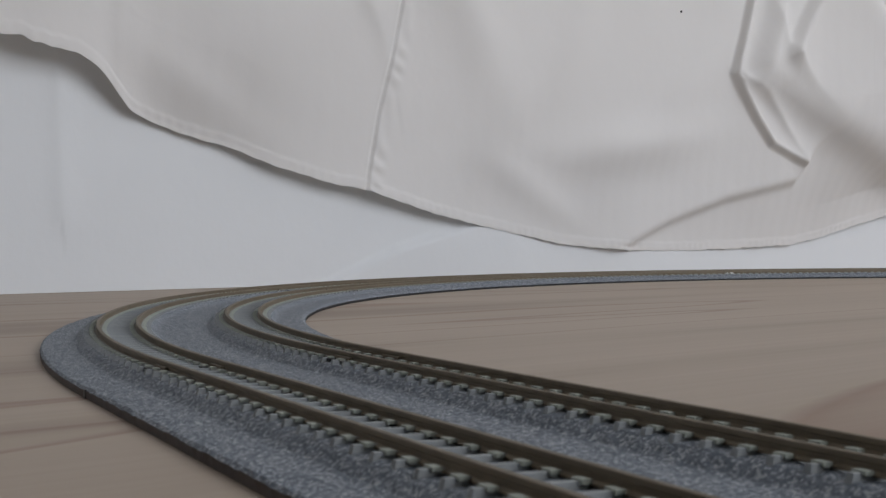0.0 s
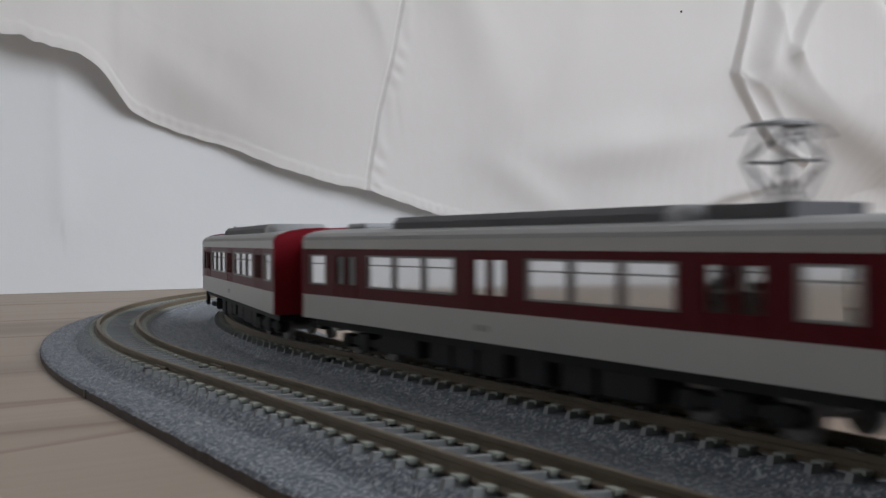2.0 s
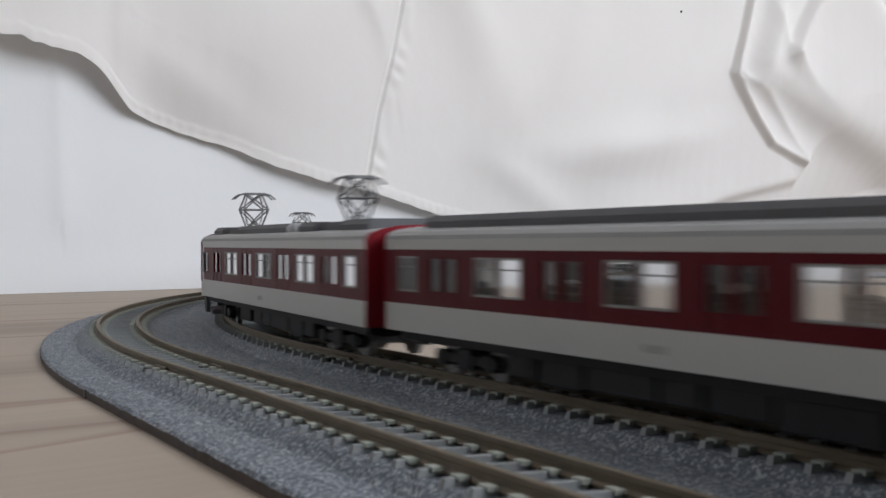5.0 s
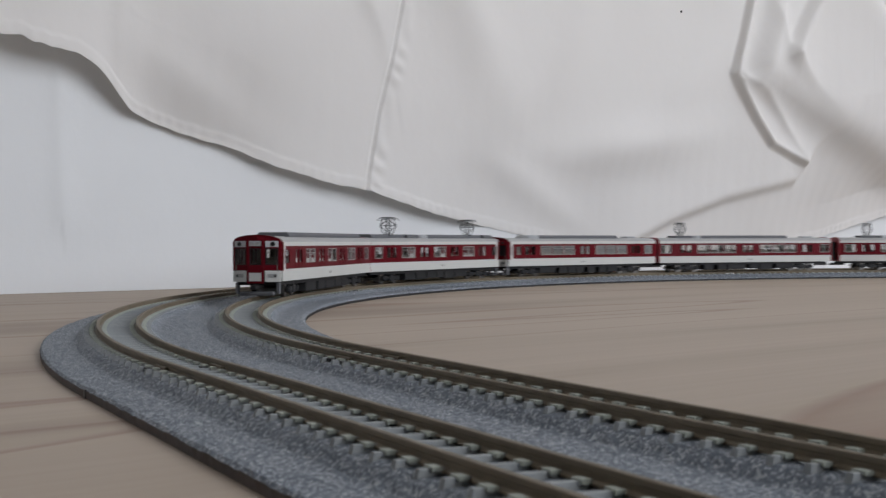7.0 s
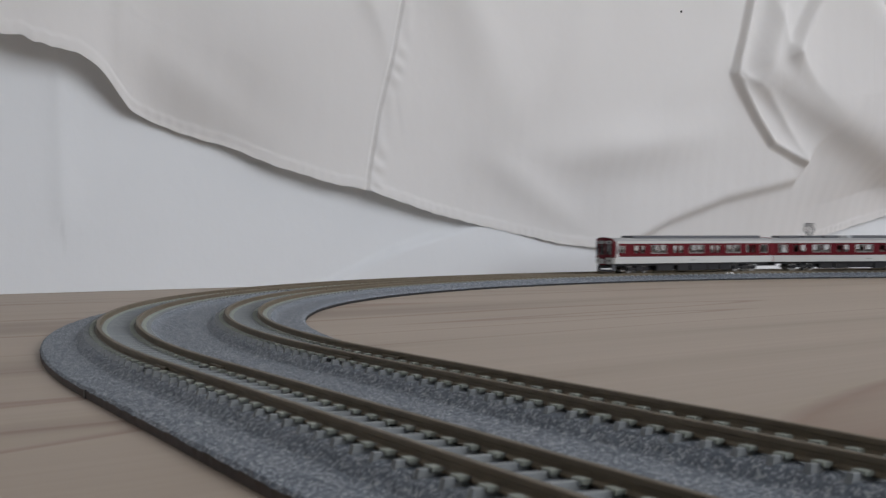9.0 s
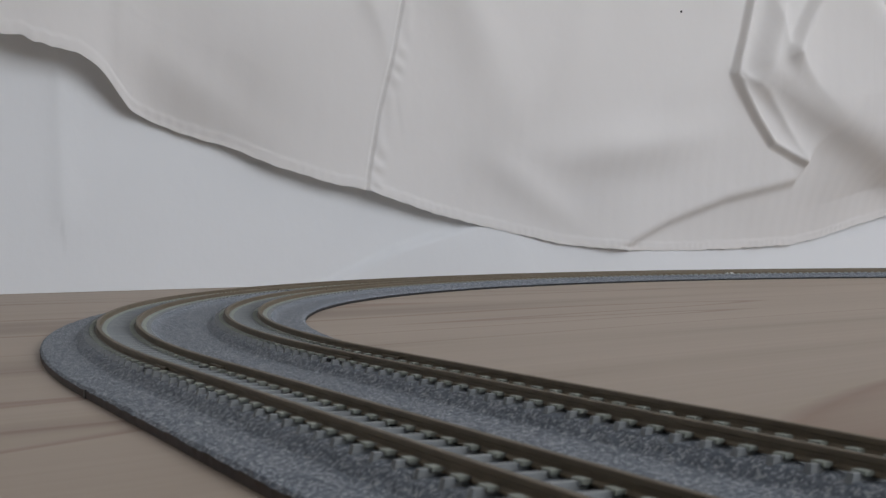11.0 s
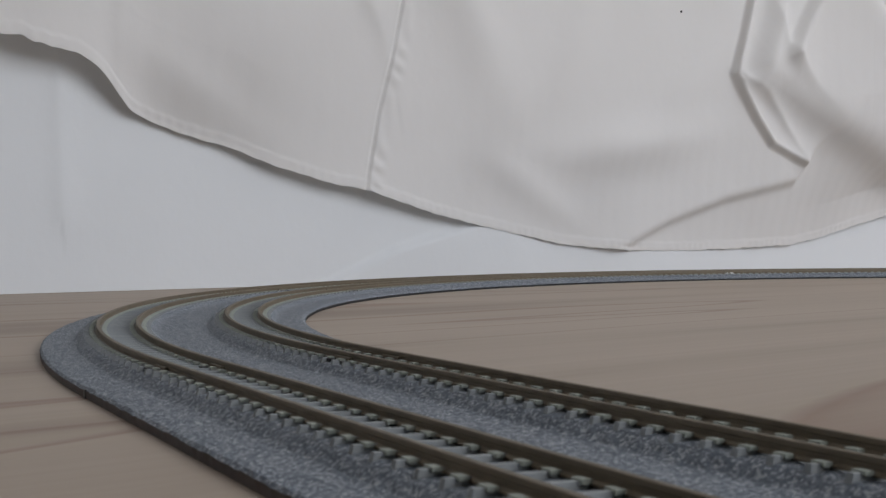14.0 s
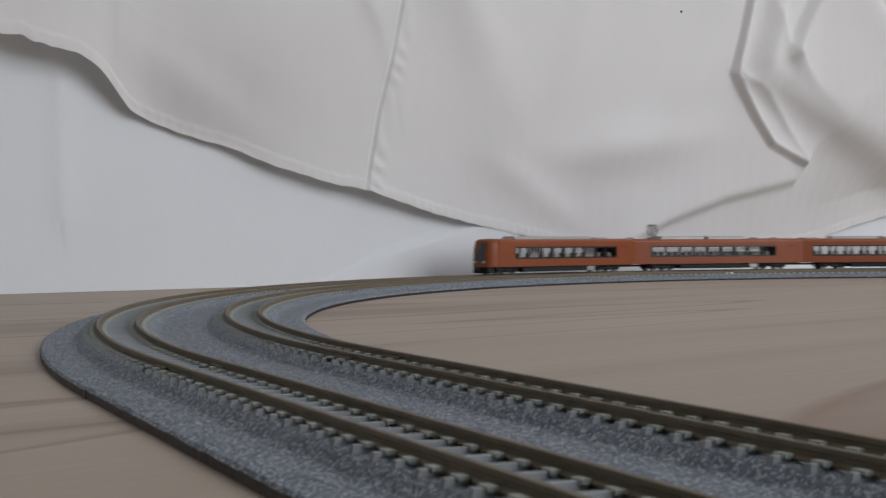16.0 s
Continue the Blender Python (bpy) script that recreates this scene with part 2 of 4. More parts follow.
def loop(s, off):
    """Place and heading at s metres along the oval; s = 0 where the curve begins; off: to the outside of the outer centre line."""
    r = R_OUT + off
    arc = math.pi * r
    total = 2 * (arc + STRAIGHT)
    s = (s + STRAIGHT) % total - STRAIGHT
    h0 = TH0 - math.pi / 2
    d0 = Vector((math.cos(h0), math.sin(h0)))
    c1 = Vector((CX, CY))
    c2 = c1 - d0 * STRAIGHT
    if s < 0:
        return c1 + r * Vector((math.cos(TH0), math.sin(TH0))) + d0 * s, h0
    if s < arc:
        th = TH0 - s / r
        return c1 + r * Vector((math.cos(th), math.sin(th))), th - math.pi / 2
    s -= arc
    if s < STRAIGHT:
        th = TH0 - math.pi
        return c1 + r * Vector((math.cos(th), math.sin(th))) - d0 * s, th - math.pi / 2
    th = TH0 - math.pi - (s - STRAIGHT) / r
    return c2 + r * Vector((math.cos(th), math.sin(th))), th - math.pi / 2


def sweep(profile, off, steps, name, mats, face_mats=None, closed=True, jitter=0.0, smooth=False):
    """Draw a profile of (outward, height) along the whole loop at the given stations."""
    rng = np.random.default_rng(5)
    n, k = len(steps), len(profile)
    co = np.empty((n, k, 3))
    for i, s in enumerate(steps):
        c, hd = loop(s, off)
        out = Vector((-math.sin(hd), math.cos(hd)))
        for j, (w, z) in enumerate(profile):
            co[i, j] = (c.x + out.x * w, c.y + out.y * w, z)
    if jitter:
        co[:, 1:-1] += rng.uniform(-jitter, jitter, co[:, 1:-1].shape)
    idx = np.arange(n * k).reshape(n, k)
    faces, fm = [], []
    kk = k if closed else k - 1
    for i in range(n):
        a, b = idx[i], idx[(i + 1) % n]
        for j in range(kk):
            j2 = (j + 1) % k
            faces.append((a[j], b[j], b[j2], a[j2]))
            fm.append(face_mats[j] if face_mats else 0)
    me = bpy.data.meshes.new(name)
    me.from_pydata(co.reshape(-1, 3).tolist(), [], [tuple(int(v) for v in f) for f in faces])
    for m in mats:
        me.materials.append(m)
    me.polygons.foreach_set("material_index", fm)
    if smooth:
        me.polygons.foreach_set("use_smooth", [True] * len(fm))
    return me


def stations(off, fine, coarse):
    total = 2 * (math.pi * (R_OUT + off) + STRAIGHT)
    out, s = [], -STRAIGHT
    while s < total - STRAIGHT - 1e-6:
        out.append(s)
        s += fine if -0.22 < s < 1.15 else coarse
    return out


def build_track():
    track = new("model_railway_track")
    tagged(track, "grey ballasted double-track model railway with bronze rails on the wooden table", "track")
    # roadbed: shoulder, slope, crown, valley between the tracks, crown, slope, inner shoulder
    prof = [(17.8, 0.0), (17.8, 1.3), (17.3, 1.7)]
    cross = [(17.2, 1.7), (15.5, 1.85), (13.5, 1.9), (12.2, 1.9), (11.0, 1.9), (10.2, 2.05), (9.5, 2.5), (8.8, 3.05), (8.0, 3.45), (5.6, 3.5), (4, 3.15), (2, 3.2), (0, 3.25),
             (-2, 3.2), (-4, 3.15), (-5.6, 3.45), (-7.4, 3.4), (-8.2, 3.05), (-8.9, 2.6), (-9.7, 2.2), (-10.8, 2.0), (-12.0, 1.95), (-13.5, 1.95), (-15.2, 1.95)]
    prof += cross[1:]
    sp = SPACING / MM
    prof += [(-sp / 2, 2.0)]
    prof += [(w - sp, z) for w, z in cross if w < 15.4]
    prof += [(-sp - 17.6, 1.75), (-sp - 18.4, 1.4), (-sp - 18.7, 1.0), (-sp - 18.7, 0.0)]
    pm = [(w * MM, z * MM) for w, z in prof]
    # brown outer edge; the inner edge is painted near-black for its shadow gap
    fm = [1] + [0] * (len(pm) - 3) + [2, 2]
    st = stations(0, 0.0016, 0.02)
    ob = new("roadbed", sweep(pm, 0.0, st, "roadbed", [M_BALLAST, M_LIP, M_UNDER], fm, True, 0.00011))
    ob.parent = track
    ob["label"] = "grey speckled ballast roadbed with a dark lower edge"
    # rails: foot, web and head
    for k, (off, side, lift) in enumerate(((0, 1, CANT), (0, -1, 0), (-SPACING, 1, CANT), (-SPACING, -1, 0))):
        z = RAIL_Z + lift
        c = side * 4.8
        w = [(c - 0.95, -1.75), (c - 0.95, -1.5), (c - 0.28, -1.3), (c - 0.26, -0.75), (c - 0.42, -0.6), (c - 0.42, -0.1), (c - 0.34, 0.0),
             (c + 0.34, 0.0), (c + 0.42, -0.1), (c + 0.42, -0.6), (c + 0.26, -0.75), (c + 0.28, -1.3), (c + 0.95, -1.5), (c + 0.95, -1.75)]
        fmr = [0] * 14
        fmr[6] = 1
        me = sweep([(a * MM, z + b * MM) for a, b in w], off, stations(off, 0.004, 0.02), "rail", [M_RAIL, M_HEAD], fmr)
        r = new("rail", me)
        r.parent = track
        r["label"] = "bronze-brown rail with a bright worn head"
    return track


def sleeper_mesh():
    bm = bmesh.new()
    a, b, h = 8.35 * MM, 0.52 * MM, 0.95 * MM
    lo = [bm.verts.new((x, y, -0.5 * MM)) for x, y in ((-b, -a), (b, -a), (b, a), (-b, a))]
    hi = [bm.verts.new((x, y, h)) for x, y in ((-b * 0.85, -a + 0.35 * MM), (b * 0.85, -a + 0.35 * MM), (b * 0.85, a - 0.35 * MM), (-b * 0.85, a - 0.35 * MM))]
    for i in range(4):
        bm.faces.new((lo[i], lo[(i + 1) % 4], hi[(i + 1) % 4], hi[i]))
    bm.faces.new(hi)
    # pale fastening plates on both sides of both rails
    for y in (-6.35, -3.35, 3.35, 6.35):
        cuboid(bm, -0.85 * MM, 0.85 * MM, (y - 0.55) * MM, (y + 0.55) * MM, 0.7 * MM, 1.15 * MM, 0, 1)
    return finish(bm, "sleeper", [M_SLEEPER, M_CLIP])


def build_sleepers(track):
    me = sleeper_mesh()
    pitch = 0.005
    rest = bmesh.new()
    for off, lo, hi in ((0.0, -0.17, 0.58), (-SPACING, -0.17, 0.58)):
        total = 2 * (math.pi * (R_OUT + off) + STRAIGHT)
        n = int(total / pitch)
        for i in range(n):
            s = -STRAIGHT + i * total / n
            c, hd = loop(s, off)
            m = Matrix.Translation((c.x, c.y, 0.00305)) @ Matrix.Rotation(hd, 4, "Z") @ Matrix.Rotation(CANT / 0.0096, 4, "X")
            if lo < s < hi:
                ob = new("sleeper", me)
                ob.parent = track
                ob.matrix_basis = m
            else:
                if not (-0.25 < s < 1.15):
                    continue
                k = len(rest.verts)
                rest.from_mesh(me)
                rest.verts.ensure_lookup_table()
                bmesh.ops.transform(rest, matrix=m, verts=rest.verts[k:])
    tagged(part("sleeper_row", rest, [M_SLEEPER, M_CLIP], track, "row of pale grey concrete sleepers"), kind="stuff")


def build_fittings(track):
    """Metal joiners at the ends of the curved pieces, dark clip sleepers beside them and screw holes."""
    quarter = math.pi / 4
    for k in (0, 1, 2):
        for off, side, lift in ((0, 1, CANT), (0, -1, 0), (-SPACING, 1, CANT), (-SPACING, -1, 0)):
            s = k * quarter * (R_OUT + off) - 0.004 if k < 2 else radians(94.8) * (R_OUT + off)
            c, hd = loop(s, off)
            m = Matrix.Translation((c.x, c.y, RAIL_Z + lift)) @ Matrix.Rotation(hd, 4, "Z")
            bm = bmesh.new()
            for e in (-1, 1):
                y = side * 4.8 + e * 0.62
                cuboid(bm, -3.4 * MM, 3.4 * MM, (y - 0.3) * MM, (y + 0.3) * MM, -1.6 * MM, -0.8 * MM, 0.0001)
            bmesh.ops.transform(bm, matrix=m, verts=bm.verts)
            part("rail_joiner", bm, M_JOINER if (k == 2) else M_RAIL, track, "small metal rail joiner")
            if k < 2:
                bm = bmesh.new()
                for x in (-3.4, 3.4):
                    cuboid(bm, (x - 1.0) * MM, (x + 1.0) * MM, (side * 4.8 - 2.4) * MM, (side * 4.8 + 2.4) * MM, -2.2 * MM, -1.35 * MM)
                bmesh.ops.transform(bm, matrix=m, verts=bm.verts)
                part("joint_clip", bm, M_BLACK, track, "black plastic joint clip")
        bm = bmesh.new()
        c, hd = loop(k * quarter * R_OUT - 0.004 if k < 2 else radians(94.8) * R_OUT, 0)
        m = Matrix.Translation((c.x, c.y, 0)) @ Matrix.Rotation(hd, 4, "Z")
        cuboid(bm, -0.5 * MM, 0.5 * MM, 17.3 * MM, 18.0 * MM, 0.0, 1.5 * MM)
        cuboid(bm, -0.5 * MM, 0.5 * MM, (-33.15 - 18.9) * MM, (-33.15 - 18.2) * MM, 0.0, 1.2 * MM)
        bmesh.ops.transform(bm, matrix=m, verts=bm.verts)
        part("joint_gap", bm, M_BLACK, track, "dark gap between two track pieces")
    for s, off in ((-0.0742, 0.0), (-0.0855, 0.0)):
        c, hd = loop(s, off)
        bm = bmesh.new()
        rod(bm, (c.x + 0.0042 * math.sin(hd), c.y - 0.0042 * math.cos(hd), 0.0028), (c.x + 0.0042 * math.sin(hd), c.y - 0.0042 * math.cos(hd), 0.0036), 0.0011, 12)
        part("screw_hole", bm, M_BLACK, track, "dark screw hole")


# ---------------------------------------------------------------- setting
def setting(name, bm, mat, label, m=FRAME):
    ob = new(name, finish(bm, name, mat))
    ob.matrix_world = m
    return tagged(ob, label, name.split("_")[0], kind="structure")


def build_room():
    T = -0.72
    U0, U1, V1, Z1 = -1.8, 2.7, WIN_V, 2.05
    setting("floor", block(U0 - 0.1, U1 + 0.1, -0.1, V1 + 0.1, T - 0.1, T), M_FLOOR, "brown room floor under the table")
    setting("ceiling", block(U0 - 0.1, U1 + 0.1, -0.1, V1 + 0.1, Z1, Z1 + 0.1), M_CEILING, "plain pale room ceiling")
    setting("wall_north", block(U0 - 0.1, U1 + 0.1, -0.12, -0.004, T, Z1), M_BACK, "smooth white wall behind the table")
    setting("wall_west", block(U0 - 0.1, U0, 0.0, V1, T, Z1), M_ROOMWALL, "plain grey room wall")
    setting("wall_east", block(U1, U1 + 0.1, 0.0, V1, T, Z1), M_ROOMWALL, "plain grey room wall")
    bm = bmesh.new()
    cuboid(bm, U0 - 0.1, WIN_U0, V1, V1 + 0.1, T, Z1)
    cuboid(bm, WIN_U1, U1 + 0.1, V1, V1 + 0.1, T, Z1)
    cuboid(bm, WIN_U0, WIN_U1, V1, V1 + 0.1, T, WIN_Z0)
    cuboid(bm, WIN_U0, WIN_U1, V1, V1 + 0.1, WIN_Z1, Z1)
    setting("wall_south", bm, M_ROOMWALL, "grey room wall with a wide window opening")


def build_table():
    table = new("table")
    tagged(table, "pale brown wood-grained table top carrying the railway", "table")
    table.matrix_world = FRAME
    part("tabletop", block(-0.95, 1.5, 0.0, 2.35, -0.03, 0.0, 0.002), M_WOOD, table, "pale brown wood-grained top")
    for u in (-0.88, 1.43):
        for v in (0.06, 2.28):
            part("leg", block(u - 0.03, u + 0.03, v - 0.03, v + 0.03, -0.72, -0.03), M_WOOD, table)


def interp(x, pts):
    return np.interp(x, [p[0] for p in pts], [p[1] for p in pts])


HEM = [(-0.30, 0.134), (-0.010, 0.1271), (0.004, 0.1269), (0.011, 0.1238), (0.017, 0.1232), (0.031, 0.1218), (0.039, 0.1187), (0.051, 0.1103), (0.056, 0.1039), (0.064, 0.0967),
       (0.075, 0.0919), (0.091, 0.0867), (0.125, 0.079), (0.159, 0.0679), (0.196, 0.0596), (0.217, 0.0571), (0.237, 0.0517), (0.278, 0.0421), (0.330, 0.0337), (0.396, 0.0232),
       (0.455, 0.0192), (0.519, 0.0183), (0.588, 0.0197), (0.664, 0.0226), (0.703, 0.0288), (0.744, 0.0379), (0.803, 0.0486), (1.1, 0.085)]
# how far the hem stands off the wall
GAP = [(-0.3, 0.024), (0.017, 0.024), (0.039, 0.021), (0.051, 0.016), (0.064, 0.007), (0.075, 0.0045), (0.091, 0.0045), (0.125, 0.006), (0.159, 0.010), (0.196, 0.014), (0.217, 0.016),
       (0.278, 0.011), (0.33, 0.006), (0.396, 0.0045), (0.519, 0.0045), (0.664, 0.006), (0.744, 0.010), (0.803, 0.012), (1.1, 0.014)]


def crease(u, z, pts, width, height, skew=0.0, fade=True):
    """Relief of a fold along a line of (u, z): a soft ridge, steeper on one side."""
    best = np.full(u.shape, 1e9)
    sign = np.zeros(u.shape)
    along = np.zeros(u.shape)
    total = len(pts) - 1
    for i in range(total):
        a, b = np.array(pts[i]), np.array(pts[i + 1])
        ab = b - a
        L2 = ab @ ab
        t = np.clip(((u - a[0]) * ab[0] + (z - a[1]) * ab[1]) / L2, 0, 1)
        du, dz = u - a[0] - t * ab[0], z - a[1] - t * ab[1]
        d = np.hypot(du, dz)
        m = d < best
        best = np.where(m, d, best)
        sign = np.where(m, np.sign(ab[0] * dz - ab[1] * du), sign)
        along = np.where(m, (i + t) / total, along)
    w = np.where(sign > 0, width * (1 + skew), width * (1 - skew))
    g = np.exp(-(best / w) ** 1.5)
    if fade:
        g = g * np.clip(1.25 - along * 0.9, 0.2, 1)
    return height * g


def ledge(u, z, pts, height, width, decay, reach=0.025):
    """Relief of a fold that stands proud on the left of the line and drops sharply to its right."""
    best = np.full(u.shape, 1e9)
    perp = np.zeros(u.shape)
    beyond = np.zeros(u.shape)
    last = len(pts) - 2
    for i in range(last + 1):
        a, b = np.array(pts[i]), np.array(pts[i + 1])
        ab = b - a
        L = math.hypot(*ab)
        t = ((u - a[0]) * ab[0] + (z - a[1]) * ab[1]) / L ** 2
        tc = np.clip(t, 0, 1)
        d = np.hypot(u - a[0] - tc * ab[0], z - a[1] - tc * ab[1])
        p = (ab[0] * (z - a[1]) - ab[1] * (u - a[0])) / L
        over = np.zeros(u.shape)
        if i == 0:
            over = np.maximum(over, -t * L)
        if i == last:
            over = np.maximum(over, (t - 1) * L)
        m = d < best
        best, perp, beyond = np.where(m, d, best), np.where(m, np.where(over > 0, p, np.sign(p) * d), perp), np.where(m, over, beyond)
    rise = 1 / (1 + np.exp(-np.clip(perp / width, -40, 40)))
    return height * rise * np.exp(-np.clip(perp, 0, 1) / decay) * np.exp(-(beyond / reach) ** 2)


def build_sheet():
    us = np.concatenate([np.linspace(-0.3, -0.06, 24), np.linspace(-0.05, 0.54, 620), np.linspace(0.5405, 0.70, 340), np.linspace(0.701, 0.86, 170), np.linspace(0.87, 1.1, 24)])
    nu, nz = len(us), 310
    hem = interp(us, HEM)
    k = np.ones(7) / 7
    hem = np.convolve(np.pad(hem, 3, mode="edge"), k, "valid")
    hem = hem + 0.0002 * np.sin(us * 160) + 0.0002 * np.sin(us * 431 + 1) + 0.0005 * np.sin(us * 620) * np.exp(-((us - 0.012) / 0.014) ** 2)
    top = 0.55
    rows = np.concatenate([np.linspace(0, 0.4, 280), np.linspace(0.4, 1, nz - 279)[1:]])
    u = np.repeat(us[:, None], nz, 1)
    z = hem[:, None] + (top - hem[:, None]) * rows[None, :]
    dz = z - hem[:, None]
    gap = np.convolve(np.pad(interp(us, GAP), 16, mode="edge"), np.hanning(35)[1:-1] / np.hanning(35).sum(), "valid")
    off = gap[:, None] + (0.02 - gap[:, None]) * (1 - np.exp(-(dz / 0.06) ** 1.6)) + 0.003 * np.sin(u * 9 + 1.0) * np.clip(dz / 0.05, 0, 1)
    # towards the corner the sheet hangs from further out
    lean = np.clip((u - 0.5) / 0.25, 0, 1)
    off += 0.12 * dz * lean * lean * (3 - 2 * lean)
    # the pulled fold: a steep step that narrows to a pinch, then runs down to a second one
    off += ledge(u, z, [(0.592, 0.30), (0.577, 0.217), (0.569, 0.189), (0.5605, 0.157), (0.571, 0.141), (0.587, 0.122), (0.606, 0.103), (0.642, 0.090)], 0.008, 0.0005, 0.010, 0.008)
    off += crease(u, z, [(0.570, 0.154), (0.590, 0.144), (0.612, 0.127), (0.630, 0.110), (0.647, 0.092)], 0.006, 0.004, 0.3)
    off += ledge(u, z, [(0.585, 0.153), (0.625, 0.137), (0.680, 0.113), (0.77, 0.084), (0.9, 0.06)], 0.024, 0.0065, 0.07, 0.012)
    off += ledge(u, z, [(0.468, 0.027), (0.500, 0.039), (0.565, 0.058), (0.644, 0.074), (0.650, 0.084)], 0.008, 0.0018, 0.03, 0.05)
    off += ledge(u, z, [(0.69, 0.29), (0.641, 0.224), (0.623, 0.200), (0.606, 0.178)], 0.012, 0.0013, 0.03, 0.008)
    off += crease(u, z, [(0.590, 0.29), (0.600, 0.220), (0.605, 0.184), (0.614, 0.160)], 0.007, 0.004, 0.0)
    off -= crease(u, z, [(0.705, 0.29), (0.711, 0.231), (0.722, 0.213), (0.75, 0.205)], 0.008, 0.008, 0.0, False)
    # soft slack in the hanging cloth
    for cu, cz, lean, la, lb, a in ((0.45, 0.095, 8, 0.085, 0.017, 0.007), (0.33, 0.11, 55, 0.06, 0.018, 0.005), (0.15, 0.15, 35, 0.07, 0.03, 0.005), (0.29, 0.18, -60, 0.06, 0.02, 0.005),
                                    (0.40, 0.19, 70, 0.07, 0.02, 0.005), (0.52, 0.15, 50, 0.05, 0.018, 0.005), (0.10, 0.11, -30, 0.05, 0.014, 0.003), (0.36, 0.06, -25, 0.05, 0.012, 0.003)):
        ca, sa = math.cos(radians(lean)), math.sin(radians(lean))
        x, y = (u - cu) * ca + (z - cz) * sa, -(u - cu) * sa + (z - cz) * ca
        off += a * np.exp(-(x / la) ** 2 - (y / lb) ** 2)
    off += ledge(u, z, [(0.05, 0.24), (0.052, 0.151), (0.056, 0.105)], 0.003, 0.003, 0.06)
    off += crease(u, z, [(0.205, 0.22), (0.213, 0.171), (0.225, 0.152), (0.234, 0.12)], 0.012, 0.003, 0.4)
    for f, a, ph in ((23, 0.0008, 0.3), (41, 0.0005, 2.0), (67, 0.0003, 4.0)):
        off += a * np.sin(f * (u + 0.35 * z) + ph + 2.2 * np.sin(9 * z + f))
    # the corner is drawn forward beyond the folds
    pull = np.clip(u - 0.635, 0, 0.24)
    off += 0.34 * pull ** 2 / (pull + 0.03) * np.clip((dz - 0.03) / 0.09, 0, 1)
    for _ in range(2):
        for ax in (0, 1):
            off = (off * 6 + (np.roll(off, 1, ax) + np.roll(off, -1, ax)) * 4 + np.roll(off, 2, ax) + np.roll(off, -2, ax)) / 16
        off[:3], off[-3:] = off[3], off[-4]
        off[:, :3], off[:, -3:] = off[:, 3:4], off[:, -4:-3]
    # the hem turns over: a slightly thicker edge
    off += 0.0004 * np.exp(-((dz - 0.0035) / 0.003) ** 4) * (1 + 0.22 * np.sin(u * 640 + 5 * np.sin(u * 70)))
    # the seam
    seam = np.interp(z, [0.061, 0.104, 0.139, 0.174, 0.6], [0.2155, 0.2225, 0.231, 0.239, 0.35])
    off += 0.0016 / (1 + np.exp(np.clip(-(u - seam) / 0.0008, -40, 40))) * np.exp(-np.clip(u - seam, 0, 1) / 0.05)
    off -= 0.0012 * np.exp(-((u - seam) / 0.0009) ** 2)
    off += 0.0005 * np.exp(-((u - seam - 0.006) / 0.005) ** 2) * np.sin(z * 420 + 200 * (u - seam) + 3 * np.sin(z * 95))
    co = np.stack([u, np.maximum(off, 0.003), z], 2).reshape(-1, 3)
    idx = np.arange(nu * nz).reshape(nu, nz)
    f = np.stack([idx[:-1, :-1], idx[1:, :-1], idx[1:, 1:], idx[:-1, 1:]], 2).reshape(-1, 4)
    me = bpy.data.meshes.new("hanging_sheet")
    me.from_pydata(co.tolist(), [], f.tolist())
    me.materials.append(M_CLOTH)
    me.polygons.foreach_set("use_smooth", [True] * len(f))
    ob = new("hanging_sheet", me)
    ob.matrix_world = FRAME
    i, j = int(np.abs(us - 0.507).argmin()), int(np.abs(z[int(np.abs(us - 0.507).argmin())] - 0.2).argmin())
    bm = bmesh.new()
    rod(bm, (us[i], off[i, j] - 0.0004, z[i, j]), (us[i], off[i, j] + 0.0006, z[i, j]), 0.0009, 8)
    part("speck", bm, M_BLACK, ob, "tiny dark speck")
    tagged(ob, "white creased cotton sheet with a slanting hem before the wall", "sheet")


def build_backing():
    """The lower sheet that hangs flat on the wall down to the table, with one slack fold."""
    nu, nz = 760, 160
    us = np.concatenate([np.linspace(-0.6, -0.11, 60), np.linspace(-0.1, 0.6, nu - 120), np.linspace(0.61, 1.25, 60)])
    zs = 0.0001 + 0.4 * np.linspace(0, 1, nz) ** 1.7
    u, z = np.meshgrid(us, zs, indexing="ij")
    off = 0.0025 + 0.0007 * np.sin(u * 17 + 3 * z) + 0.0005 * np.sin(31 * u + 11 * z)
    off += ledge(u, z, [(0.335, 0.043), (0.31, 0.037), (0.248, 0.022), (0.195, 0.001)], 0.0045, 0.0009, 0.10)
    off += crease(u, z, [(0.028, 0.12), (0.031, 0.04)], 0.008, 0.0012, 0.3, False)
    co = np.stack([u, off, z], 2).reshape(-1, 3)
    idx = np.arange(nu * nz).reshape(nu, nz)
    f = np.stack([idx[:-1, :-1], idx[1:, :-1], idx[1:, 1:], idx[:-1, 1:]], 2).reshape(-1, 4)
    me = bpy.data.meshes.new("backing_sheet")
    me.from_pydata(co.tolist(), [], f.tolist())
    me.materials.append(M_BACK)
    me.polygons.foreach_set("use_smooth", [True] * len(f))
    ob = new("backing_sheet", me)
    ob.matrix_world = FRAME
    tagged(ob, "smooth white sheet hanging flat down to the table", "sheet")


# ---------------------------------------------------------------- rolling stock
HALF = 69.0
WIDE = 9.3
BOGIE_X = 46.0


